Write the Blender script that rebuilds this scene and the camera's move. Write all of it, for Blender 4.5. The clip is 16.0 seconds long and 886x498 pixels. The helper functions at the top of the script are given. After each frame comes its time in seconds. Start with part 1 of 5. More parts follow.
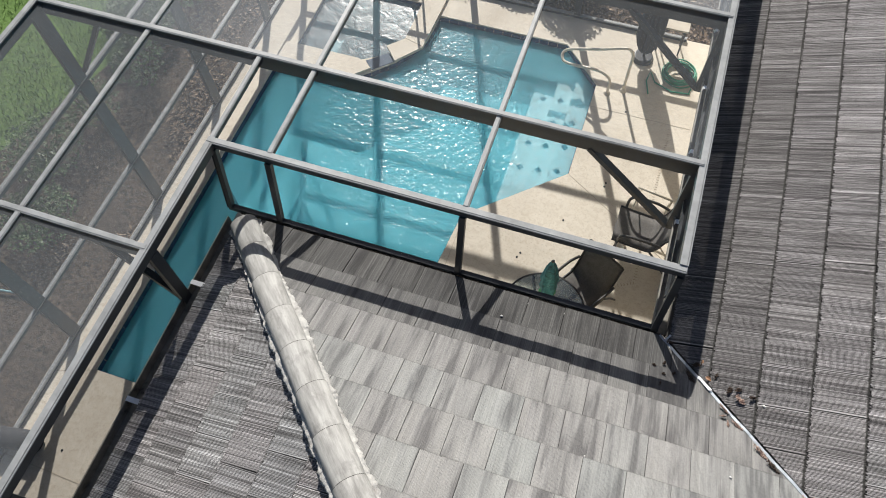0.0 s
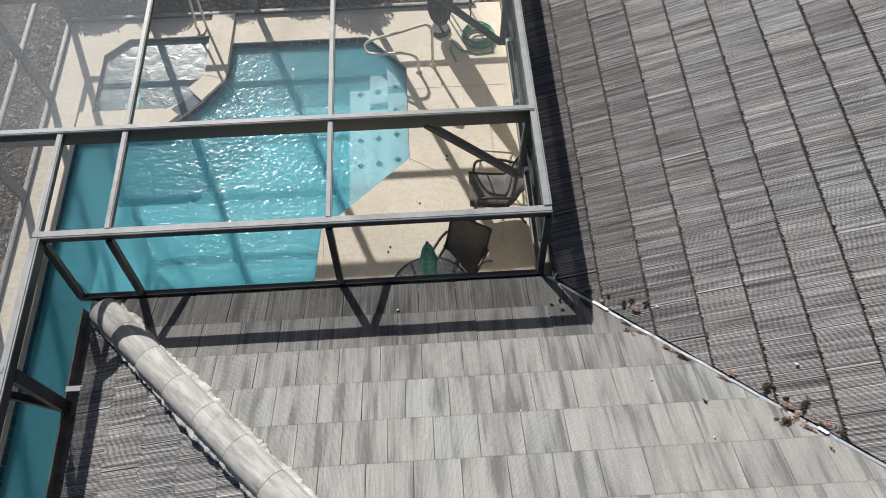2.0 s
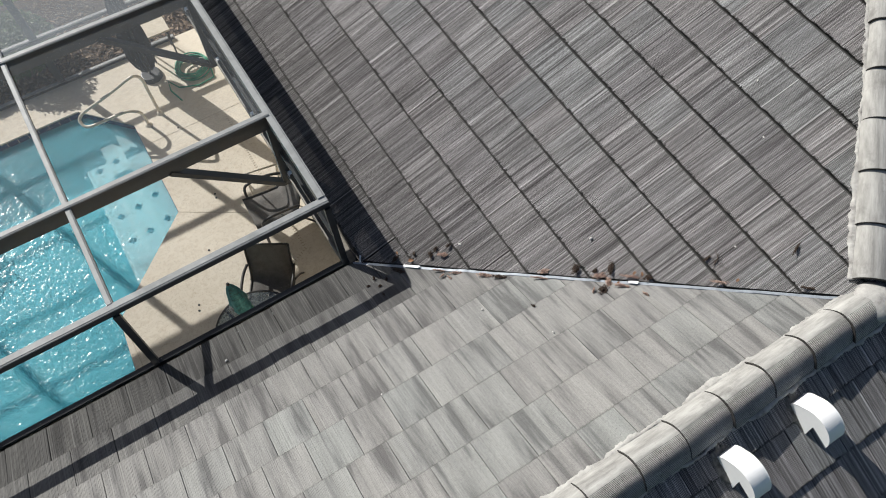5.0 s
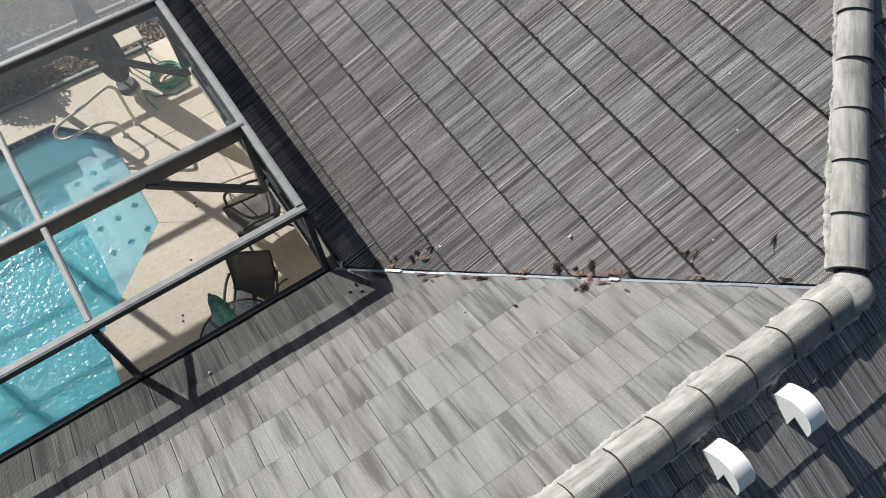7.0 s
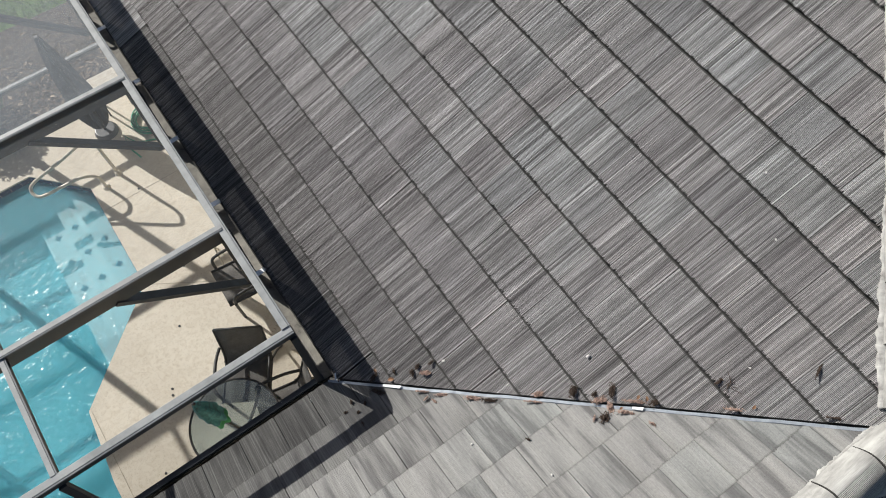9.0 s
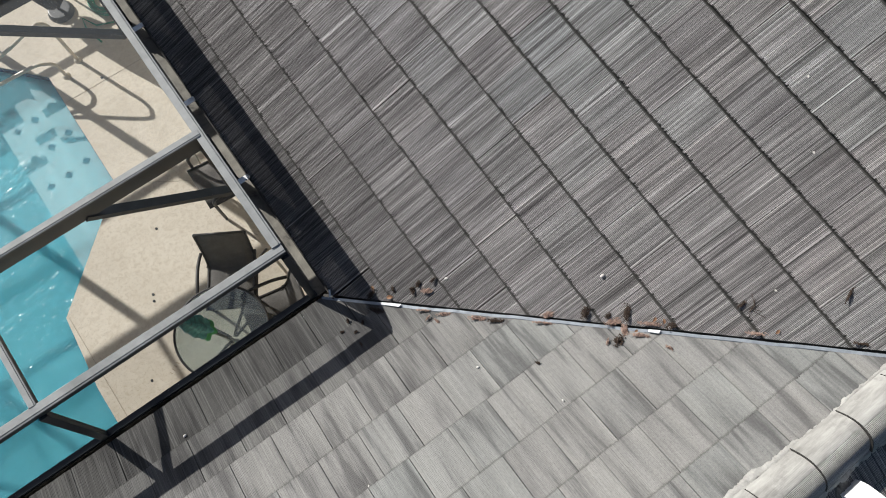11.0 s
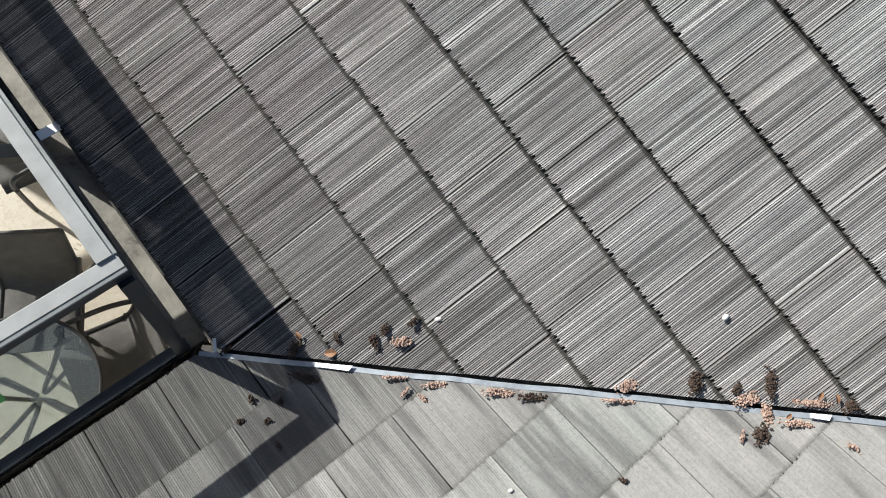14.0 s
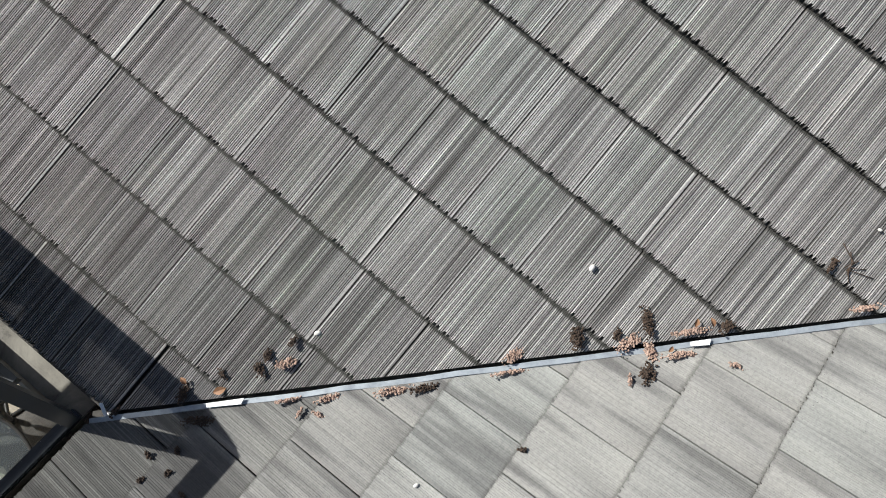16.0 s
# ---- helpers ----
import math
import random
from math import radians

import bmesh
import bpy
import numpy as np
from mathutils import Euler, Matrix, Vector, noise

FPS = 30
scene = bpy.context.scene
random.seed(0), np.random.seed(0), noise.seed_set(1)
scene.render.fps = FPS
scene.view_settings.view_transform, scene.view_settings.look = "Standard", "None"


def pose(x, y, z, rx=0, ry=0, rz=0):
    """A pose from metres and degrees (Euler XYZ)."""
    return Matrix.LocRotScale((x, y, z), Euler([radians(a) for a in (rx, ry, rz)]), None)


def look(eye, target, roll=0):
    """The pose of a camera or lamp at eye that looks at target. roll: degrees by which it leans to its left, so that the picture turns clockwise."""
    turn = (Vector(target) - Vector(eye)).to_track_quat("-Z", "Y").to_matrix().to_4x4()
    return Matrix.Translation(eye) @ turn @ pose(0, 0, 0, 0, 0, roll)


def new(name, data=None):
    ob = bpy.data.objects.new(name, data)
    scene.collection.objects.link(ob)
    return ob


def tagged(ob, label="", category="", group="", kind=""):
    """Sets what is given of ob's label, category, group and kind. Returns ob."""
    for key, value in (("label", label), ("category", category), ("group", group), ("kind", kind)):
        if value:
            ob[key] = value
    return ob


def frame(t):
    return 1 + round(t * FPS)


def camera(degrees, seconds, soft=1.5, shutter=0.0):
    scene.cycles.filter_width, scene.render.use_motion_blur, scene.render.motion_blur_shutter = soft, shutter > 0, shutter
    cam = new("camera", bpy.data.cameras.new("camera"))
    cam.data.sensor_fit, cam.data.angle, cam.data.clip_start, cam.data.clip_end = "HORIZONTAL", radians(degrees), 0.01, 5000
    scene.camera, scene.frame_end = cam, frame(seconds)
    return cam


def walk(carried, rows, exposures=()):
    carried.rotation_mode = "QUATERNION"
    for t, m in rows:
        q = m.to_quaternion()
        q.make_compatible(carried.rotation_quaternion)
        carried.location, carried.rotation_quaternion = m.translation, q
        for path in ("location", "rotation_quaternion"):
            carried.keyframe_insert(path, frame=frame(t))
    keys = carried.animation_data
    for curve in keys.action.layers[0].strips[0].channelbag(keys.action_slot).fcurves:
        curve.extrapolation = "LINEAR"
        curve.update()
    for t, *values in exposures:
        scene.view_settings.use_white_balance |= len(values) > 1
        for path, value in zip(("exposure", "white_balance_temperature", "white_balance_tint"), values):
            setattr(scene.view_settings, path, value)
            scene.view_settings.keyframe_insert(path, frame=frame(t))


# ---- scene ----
cam = camera(63.49, 16.0, soft=1.0)
# seconds, eye x y z, heading, tilt, lean
ROWS = [
    (0.0, -0.979, -2.662, 8.438, 20.30, -61.49, -2.12),
    (0.5, -1.023, -2.640, 8.430, 14.52, -61.67, -1.78),
    (1.0, -1.077, -2.624, 8.428, 8.65, -61.75, -1.36),
    (1.5, -1.112, -2.671, 8.413, 2.83, -61.63, -0.91),
    (2.0, -1.097, -2.712, 8.401, -2.88, -61.58, -0.54),
    (2.5, -1.040, -2.696, 8.394, -8.39, -61.78, -0.57),
    (3.0, -1.010, -2.706, 8.388, -14.03, -61.72, -0.10),
    (3.5, -0.971, -2.734, 8.393, -19.09, -61.80, -0.03),
    (4.0, -0.937, -2.756, 8.381, -23.67, -61.90, -0.00),
    (4.5, -0.926, -2.789, 8.382, -28.20, -61.84, 0.27),
    (5.0, -0.924, -2.816, 8.380, -32.69, -61.94, 0.65),
    (5.2, -0.936, -2.836, 8.394, -34.40, -61.98, 0.79),
    (7.3, -0.802, -2.795, 8.400, -34.93, -62.26, 0.40),
    (7.5, -0.727, -2.681, 8.396, -35.13, -62.81, 0.49),
    (8.0, -0.511, -2.415, 8.397, -34.82, -62.99, -0.05),
    (8.2, -0.388, -2.258, 8.372, -34.45, -63.27, -0.57),
    (10.3, -0.021, -1.522, 8.370, -35.46, -72.12, -0.26),
    (10.5, -0.038, -1.508, 8.348, -35.95, -73.82, 0.23),
    (11.0, -0.051, -1.369, 8.039, -39.75, -73.92, 3.96),
    (11.5, -0.074, -1.149, 7.502, -46.62, -73.49, 10.48),
    (12.0, -0.097, -0.973, 7.035, -53.45, -72.39, 17.18),
    (12.5, -0.111, -0.771, 6.660, -61.55, -71.78, 25.09),
    (13.0, -0.050, -0.664, 6.281, -65.26, -71.52, 28.93),
    (13.5, -0.040, -0.567, 5.926, -70.64, -70.27, 34.20),
    (14.0, -0.019, -0.539, 5.773, -72.63, -69.52, 36.00),
    (14.5, -0.006, -0.555, 5.779, -72.99, -69.44, 36.31),
    (15.0, 0.098, -0.626, 5.803, -74.37, -69.40, 34.29),
    (15.5, 0.232, -0.724, 5.841, -77.67, -69.26, 31.59),
    (16.0, 0.313, -0.782, 5.858, -80.72, -69.25, 30.81),
]
walk(cam, [(t, pose(x, y, z, 90 + tilt, 0, head) @ pose(0, 0, 0, 0, 0, lean)) for t, x, y, z, head, tilt, lean in ROWS],
     [(0, 0.52, 6610, 11), (1, 0.47, 6610, 11), (2, 0.43, 6610, 11), (5, 0.30, 6530, 10), (8, 0.34, 6540, 10), (10.5, 0.30, 6530, 10), (11, 0.25, 6530, 10), (11.5, 0.24, 6530, 10), (12.5, 0.36, 6530, 10), (13, 0.50, 6500, 9), (14, 0.73, 6500, 8), (15, 0.76, 6490, 8), (16, 0.62, 6480, 8)])

# ---- light ----
SUN_WAY = Vector((0.308, -0.800, -0.575)).normalized()
world = bpy.data.worlds.new("sky")
scene.world = world
world.use_nodes = True
wn = world.node_tree.nodes
sky = wn.new("ShaderNodeTexSky")
sky.sky_type = "NISHITA"
sky.sun_disc = False
sky.dust_density, sky.air_density = 1.8, 0.9
sky.sun_elevation = math.asin(-SUN_WAY.z)
sky.sun_rotation = math.atan2(-SUN_WAY.x, -SUN_WAY.y)
world.node_tree.links.new(sky.outputs[0], wn["Background"].inputs[0])
wn["Background"].inputs[1].default_value = 0.062
sun_data = bpy.data.lights.new("sun", "SUN")
sun_data.energy, sun_data.angle, sun_data.color = 5.0, radians(0.55), (1.0, 0.975, 0.92)
sun = new("sun", sun_data)
sun.matrix_world = look((0, 0, 30), Vector((0, 0, 30)) + SUN_WAY)

# ---- materials ----
class Mat:
    """A node material: a principled shader with helpers that chain textures."""

    def __init__(self, name, rough=0.6, metal=0.0, base=(0.5, 0.5, 0.5)):
        self.m = bpy.data.materials.new(name)
        self.m.use_nodes = True
        self.t = self.m.node_tree
        self.p = self.t.nodes["Principled BSDF"]
        self.p.inputs["Roughness"].default_value = rough
        self.p.inputs["Metallic"].default_value = metal
        self.p.inputs["Base Color"].default_value = (*base, 1)
        self.co = self.t.nodes.new("ShaderNodeTexCoord")
        self.info = self.t.nodes.new("ShaderNodeObjectInfo")

    def node(self, kind, **values):
        n = self.t.nodes.new(kind)
        for k, v in values.items():
            n.inputs[k].default_value = v
        return n

    def link(self, a, b):
        self.t.links.new(a, b)

    def place(self, scale=(1, 1, 1), random_shift=0.0, space="Object"):
        """Texture coordinates, stretched, and shifted from object to object."""
        mp = self.node("ShaderNodeMapping")
        mp.inputs["Scale"].default_value = scale
        self.link(self.co.outputs[space], mp.inputs["Vector"])
        if random_shift:
            mul = self.t.nodes.new("ShaderNodeMath")
            mul.operation = "MULTIPLY"
            mul.inputs[1].default_value = random_shift
            self.link(self.info.outputs["Random"], mul.inputs[0])
            comb = self.t.nodes.new("ShaderNodeCombineXYZ")
            for i in range(3):
                self.link(mul.outputs[0], comb.inputs[i])
            self.link(comb.outputs[0], mp.inputs["Location"])
        return mp.outputs[0]

    def noise(self, at, scale, detail=4.0, rough=0.6, dist=0.0):
        n = self.node("ShaderNodeTexNoise", Scale=scale, Detail=detail, Roughness=rough, Distortion=dist)
        self.link(at, n.inputs["Vector"])
        return n.outputs["Fac"]

    def ramp(self, fac, stops):
        r = self.t.nodes.new("ShaderNodeValToRGB")
        e = r.color_ramp.elements
        while len(e) < len(stops):
            e.new(0.5)
        for el, (pos, col) in zip(e, stops):
            el.position, el.color = pos, (*col, 1) if not isinstance(col, float) else (col, col, col, 1)
        self.link(fac, r.inputs[0])
        return r.outputs[0]

    def mix(self, a, b, fac, how="MIX"):
        m = self.t.nodes.new("ShaderNodeMix")
        m.data_type, m.blend_type = "RGBA", how
        for sock, v in ((m.inputs[0], fac), (m.inputs[6], a), (m.inputs[7], b)):
            if isinstance(v, (int, float)):
                sock.default_value = v
            elif isinstance(v, tuple):
                sock.default_value = (*v, 1)
            else:
                self.link(v, sock)
        return m.outputs[2]

    def color(self, out):
        self.link(out, self.p.inputs["Base Color"])

    def bump(self, height, strength=0.3, dist=0.01):
        b = self.node("ShaderNodeBump", Strength=strength, Distance=dist)
        self.link(height, b.inputs["Height"])
        self.link(b.outputs[0], self.p.inputs["Normal"])

    def rough(self, out):
        self.link(out, self.p.inputs["Roughness"])


def tile_material(name, dark, mid, light, stain, stain_amount, edges, spread, banded=False):
    m = Mat(name, 0.85)
    streak = m.noise(m.place((120, 0.8, 6), 40.0), 1.0, 3, 0.6)
    base = m.ramp(streak, [(0.32, dark), (0.5, mid), (0.66, light)])
    broad = m.noise(m.place((13, 1.6, 3), 23.0), 1.0, 4, 0.6)
    if banded:
        # a few wide dark bands down each tile
        wide = m.noise(m.place((10, 1.1, 3), 23.0), 1.0, 3, 0.55)
        base = m.mix(base, m.ramp(wide, [(0.37, (0.52, 0.517, 0.530)), (0.47, (0.90, 0.90, 0.905)), (0.62, (1.06, 1.06, 1.05))]), 1.0, "MULTIPLY")
    else:
        # sooty and washed streaks that follow single ribs, their shadow painted in too
        lines = m.noise(m.place((64, 0.5, 3), 29.0), 1.0, 2, 0.6)
        base = m.mix(base, m.ramp(lines, [(0.37, (0.50, 0.495, 0.495)), (0.47, (0.94, 0.935, 0.935)), (0.60, (1.12, 1.12, 1.12)), (0.68, (1.5, 1.5, 1.5))]), 1.0, "MULTIPLY")
    base = m.mix(base, m.ramp(broad, [(0.36, (0.54, 0.525, 0.53)), (0.5, (0.95, 0.95, 0.95)), (0.66, (1.18, 1.18, 1.19))]), spread, "MULTIPLY")
    per = m.ramp(m.info.outputs["Random"], [(0.0, (0.80, 0.80, 0.815)), (0.35, (0.94, 0.94, 0.945)), (0.7, (1.0, 1.0, 0.995)), (1.0, (1.09, 1.09, 1.085))])
    base = m.mix(base, per, spread, "MULTIPLY")
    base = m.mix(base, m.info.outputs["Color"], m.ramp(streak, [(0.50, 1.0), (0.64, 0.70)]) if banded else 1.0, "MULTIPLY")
    world_stain = m.noise(m.place((2.6, 1.2, 1), 9.0), 1.0, 6, 0.7)
    base = m.mix(base, stain, m.ramp(world_stain, [(0.52, 0.0), (0.75, stain_amount)]))
    grain = m.noise(m.place((1, 1, 1), 19.0), 85.0, 3, 0.65)
    base = m.mix(base, m.ramp(grain, [(0.34, (0.86, 0.86, 0.87)), (0.5, (1.0, 1.0, 1.0)), (0.68, (1.10, 1.10, 1.09))]), 1.0, "MULTIPLY")
    fleck = m.noise(m.place((1, 1, 1), 15.0), 160.0, 2, 0.5)
    base = m.mix(base, (0.05, 0.05, 0.05), m.ramp(fleck, [(0.64, 0.0), (0.74, 0.55)]))
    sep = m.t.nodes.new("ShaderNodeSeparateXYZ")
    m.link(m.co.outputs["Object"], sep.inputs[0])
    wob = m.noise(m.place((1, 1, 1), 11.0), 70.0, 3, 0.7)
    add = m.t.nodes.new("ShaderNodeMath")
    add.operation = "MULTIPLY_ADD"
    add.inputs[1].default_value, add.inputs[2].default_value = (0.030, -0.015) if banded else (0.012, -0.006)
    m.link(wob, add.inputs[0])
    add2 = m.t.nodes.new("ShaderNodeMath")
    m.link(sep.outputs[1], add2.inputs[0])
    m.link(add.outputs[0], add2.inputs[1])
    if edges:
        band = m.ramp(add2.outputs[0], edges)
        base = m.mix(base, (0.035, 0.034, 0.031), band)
    m.color(base)
    fine = m.noise(m.place((170, 5, 20), 31.0), 1.0, 4, 0.6)
    m.bump(fine, 0.35, 0.004)
    return m.m


# tile colour darkened for grooves: grime plus the shade lying in them
def grimy(c, k):
    return tuple(v * k for v in c)


SUNNY = ((0.226, 0.226, 0.218), (0.250, 0.250, 0.241), (0.270, 0.270, 0.260))
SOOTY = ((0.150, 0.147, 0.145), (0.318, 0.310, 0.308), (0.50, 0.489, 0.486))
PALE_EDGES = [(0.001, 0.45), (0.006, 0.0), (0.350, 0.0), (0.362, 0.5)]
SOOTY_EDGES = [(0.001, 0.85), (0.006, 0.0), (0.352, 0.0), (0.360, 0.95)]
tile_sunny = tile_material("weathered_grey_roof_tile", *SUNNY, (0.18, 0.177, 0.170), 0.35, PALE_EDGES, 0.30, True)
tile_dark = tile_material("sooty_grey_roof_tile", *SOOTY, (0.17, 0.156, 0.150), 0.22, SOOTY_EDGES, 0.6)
grooves = {"weathered_grey_roof_tile": tile_material("grimy_shaded_pale_groove", *[grimy(c, 0.96) for c in SUNNY], (0.10, 0.10, 0.092), 0.4, PALE_EDGES, 0.30, True),
           "sooty_grey_roof_tile": tile_material("grimy_shaded_sooty_groove", *[grimy(c, 0.28) for c in SOOTY], (0.04, 0.036, 0.033), 0.4, SOOTY_EDGES, 0.5)}

plain = {"weathered_grey_roof_tile": tile_material("pale_far_tile", *SUNNY, (0.18, 0.177, 0.170), 0.35, None, 0.9),
         "sooty_grey_roof_tile": tile_material("sooty_far_tile", *SOOTY, (0.22, 0.20, 0.19), 0.35, None, 0.5),
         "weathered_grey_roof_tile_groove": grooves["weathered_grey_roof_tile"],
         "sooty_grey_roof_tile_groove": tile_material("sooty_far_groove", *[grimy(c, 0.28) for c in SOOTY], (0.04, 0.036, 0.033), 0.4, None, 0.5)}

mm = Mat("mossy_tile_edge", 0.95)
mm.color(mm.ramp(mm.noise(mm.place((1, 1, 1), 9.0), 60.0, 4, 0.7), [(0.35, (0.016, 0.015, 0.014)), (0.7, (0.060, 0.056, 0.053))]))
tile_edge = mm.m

mm = Mat("cement_mortar", 0.95)
n1 = mm.noise(mm.place(), 9.0, 6, 0.7)
mm.color(mm.ramp(n1, [(0.3, (0.20, 0.19, 0.18)), (0.45, (0.34, 0.335, 0.32)), (0.72, (0.52, 0.515, 0.49))]))
mm.bump(mm.noise(mm.place(), 45.0, 5, 0.7), 0.8, 0.012)
mortar = mm.m

mm = Mat("weathered_cream_ridge_tile", 0.9)
n1 = mm.noise(mm.place((3, 20, 6), 12.0), 1.0, 5, 0.65)
base = mm.ramp(n1, [(0.25, (0.15, 0.147, 0.14)), (0.5, (0.31, 0.307, 0.292)), (0.75, (0.46, 0.457, 0.435))])
n2 = mm.noise(mm.place((1, 1, 1), 7.0), 6.0, 5, 0.7)
base = mm.mix(base, (0.14, 0.135, 0.13), mm.ramp(n2, [(0.55, 0.0), (0.72, 0.6)]))
mm.color(base)
mm.bump(mm.noise(mm.place((2, 60, 20), 5.0), 1.0, 4, 0.6), 0.4, 0.006)
ridge_tile = mm.m

mm = Mat("roof_underlay", 0.95)
mm.color(mm.ramp(mm.noise(mm.place(), 14.0), [(0.3, (0.03, 0.029, 0.028)), (0.7, (0.07, 0.065, 0.06))]))
underlay = mm.m

mm = Mat("galvanised_valley_metal", 0.5, 0.3)
n1 = mm.noise(mm.place((5, 5, 5)), 3.0, 5, 0.65)
mm.color(mm.ramp(n1, [(0.3, (0.19, 0.215, 0.245)), (0.6, (0.32, 0.355, 0.395))]))
mm.rough(mm.ramp(n1, [(0.3, 0.65), (0.7, 0.48)]))
valley_metal = mm.m

mm = Mat("bronze_painted_aluminium", 0.38, 0.0)
n1 = mm.noise(mm.place(), 7.0, 4, 0.6)
mm.color(mm.ramp(n1, [(0.3, (0.013, 0.016, 0.019)), (0.7, (0.030, 0.037, 0.044))]))
mm.rough(mm.ramp(n1, [(0.3, 0.33), (0.7, 0.5)]))
bronze = mm.m

# bronze beam tops, pale from chalking and reflected sky put into the colour
mm = Mat("chalky_sky_lit_cap", 0.55, 0.0)
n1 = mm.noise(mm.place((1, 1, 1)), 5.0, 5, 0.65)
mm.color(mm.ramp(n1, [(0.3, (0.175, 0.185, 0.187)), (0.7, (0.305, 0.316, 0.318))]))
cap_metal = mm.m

mm = Mat("cream_deck_coating", 0.85)
n1 = mm.noise(mm.place(), 1.1, 5, 0.6)
base = mm.ramp(n1, [(0.3, (0.58, 0.53, 0.445)), (0.55, (0.65, 0.60, 0.51)), (0.8, (0.70, 0.655, 0.57))])
n2 = mm.noise(mm.place(), 17.0, 5, 0.65, 1.2)
base = mm.mix(base, (0.46, 0.39, 0.30), mm.ramp(n2, [(0.45, 0.0), (0.68, 0.55)]))
n3 = mm.noise(mm.place(), 0.55, 4, 0.6, 0.4)
base = mm.mix(base, (0.33, 0.27, 0.20), mm.ramp(n3, [(0.55, 0.0), (0.75, 0.45)]))
mm.color(base)
mm.bump(n2, 0.35, 0.004)
deck_mat = mm.m

mm = Mat("pool_plaster", 0.7)
n1 = mm.noise(mm.place(), 3.0, 4, 0.6)
mm.color(mm.ramp(n1, [(0.3, (0.09, 0.44, 0.53)), (0.7, (0.15, 0.52, 0.61))]))
plaster = mm.m

mm = Mat("pale_step_plaster", 0.7)
n1 = mm.noise(mm.place(), 4.0, 4, 0.6)
mm.color(mm.ramp(n1, [(0.3, (0.76, 0.84, 0.85)), (0.7, (0.84, 0.89, 0.90))]))
step_plaster = mm.m

mm = Mat("navy_waterline_tile", 0.25)
mm.color(mm.ramp(mm.info.outputs["Random"], [(0.0, (0.012, 0.03, 0.075)), (1.0, (0.03, 0.07, 0.15))]))
navy_tile = mm.m


def water_material(name, scale, chop, stirred, tint, cloudy, sheen):
    """Slightly milky pool water: clear, scattering and mirroring shares under fine ripples."""
    m = bpy.data.materials.new(name)
    m.use_nodes = True
    t = m.node_tree
    t.nodes.clear()
    out = t.nodes.new("ShaderNodeOutputMaterial")
    clear = t.nodes.new("ShaderNodeBsdfTransparent")
    clear.inputs[0].default_value = (0.90, 0.985, 0.99, 1)
    milk = t.nodes.new("ShaderNodeSubsurfaceScattering")
    milk.falloff = "BURLEY"
    milk.inputs["Color"].default_value = (*tint, 1)
    milk.inputs["Scale"].default_value = 0.9
    milk.inputs["Radius"].default_value = (0.6, 1.0, 1.0)
    froth = t.nodes.new("ShaderNodeBsdfDiffuse")
    froth.inputs[0].default_value = (*tint, 1)
    cloud = t.nodes.new("ShaderNodeMixShader")
    cloud.inputs[0].default_value = 0.12
    body = t.nodes.new("ShaderNodeMixShader")
    body.inputs[0].default_value = cloudy
    gloss = t.nodes.new("ShaderNodeBsdfGlossy")
    gloss.inputs["Roughness"].default_value = sheen
    mix = t.nodes.new("ShaderNodeMixShader")
    facing = t.nodes.new("ShaderNodeLayerWeight")
    facing.inputs[0].default_value = 0.5
    power = t.nodes.new("ShaderNodeMath")
    power.operation = "POWER"
    power.inputs[1].default_value = 5.0
    fres = t.nodes.new("ShaderNodeMath")
    fres.operation = "MULTIPLY_ADD"
    fres.inputs[1].default_value, fres.inputs[2].default_value = 0.97, 0.027
    t.links.new(facing.outputs["Facing"], power.inputs[0])
    t.links.new(power.outputs[0], fres.inputs[0])
    co = t.nodes.new("ShaderNodeTexCoord")
    a = t.nodes.new("ShaderNodeTexNoise")
    a.inputs["Scale"].default_value, a.inputs["Detail"].default_value, a.inputs["Distortion"].default_value = scale, 3.0, 0.7
    bump = t.nodes.new("ShaderNodeBump")
    bump.inputs["Strength"].default_value, bump.inputs["Distance"].default_value = 1.0, chop
    # the spillway stirs the water, so ripples are steeper round it
    mp = t.nodes.new("ShaderNodeMapping")
    mp.vector_type = "TEXTURE"
    mp.inputs["Location"].default_value, mp.inputs["Scale"].default_value = (-3.3, 2.4, -0.11), (2.7, 3.0, 3.0)
    grad = t.nodes.new("ShaderNodeTexGradient")
    grad.gradient_type = "SPHERICAL"
    stir = t.nodes.new("ShaderNodeMath")
    stir.operation = "MULTIPLY_ADD"
    stir.inputs[1].default_value, stir.inputs[2].default_value = stirred, 1.0
    lift = t.nodes.new("ShaderNodeMath")
    lift.operation = "MULTIPLY"
    for x, y in ((co.outputs["Object"], mp.inputs[0]), (mp.outputs[0], grad.inputs[0]), (grad.outputs["Fac"], stir.inputs[0]),
                 (stir.outputs[0], lift.inputs[0]), (a.outputs["Fac"], lift.inputs[1])):
        t.links.new(x, y)
    swell = t.nodes.new("ShaderNodeBump")
    swell.inputs["Strength"].default_value, swell.inputs["Distance"].default_value = 0.8, 0.06
    for x, y in ((co.outputs["Object"], a.inputs["Vector"]), (lift.outputs[0], bump.inputs["Height"]), (a.outputs["Fac"], swell.inputs["Height"]),
                 (bump.outputs[0], gloss.inputs["Normal"]), (bump.outputs[0], facing.inputs["Normal"]), (swell.outputs[0], froth.inputs["Normal"]),
                 (milk.outputs[0], cloud.inputs[1]), (froth.outputs[0], cloud.inputs[2]), (clear.outputs[0], body.inputs[1]), (cloud.outputs[0], body.inputs[2]),
                 (fres.outputs[0], mix.inputs[0]), (body.outputs[0], mix.inputs[1]), (gloss.outputs[0], mix.inputs[2]), (mix.outputs[0], out.inputs[0])):
        t.links.new(x, y)
    return m


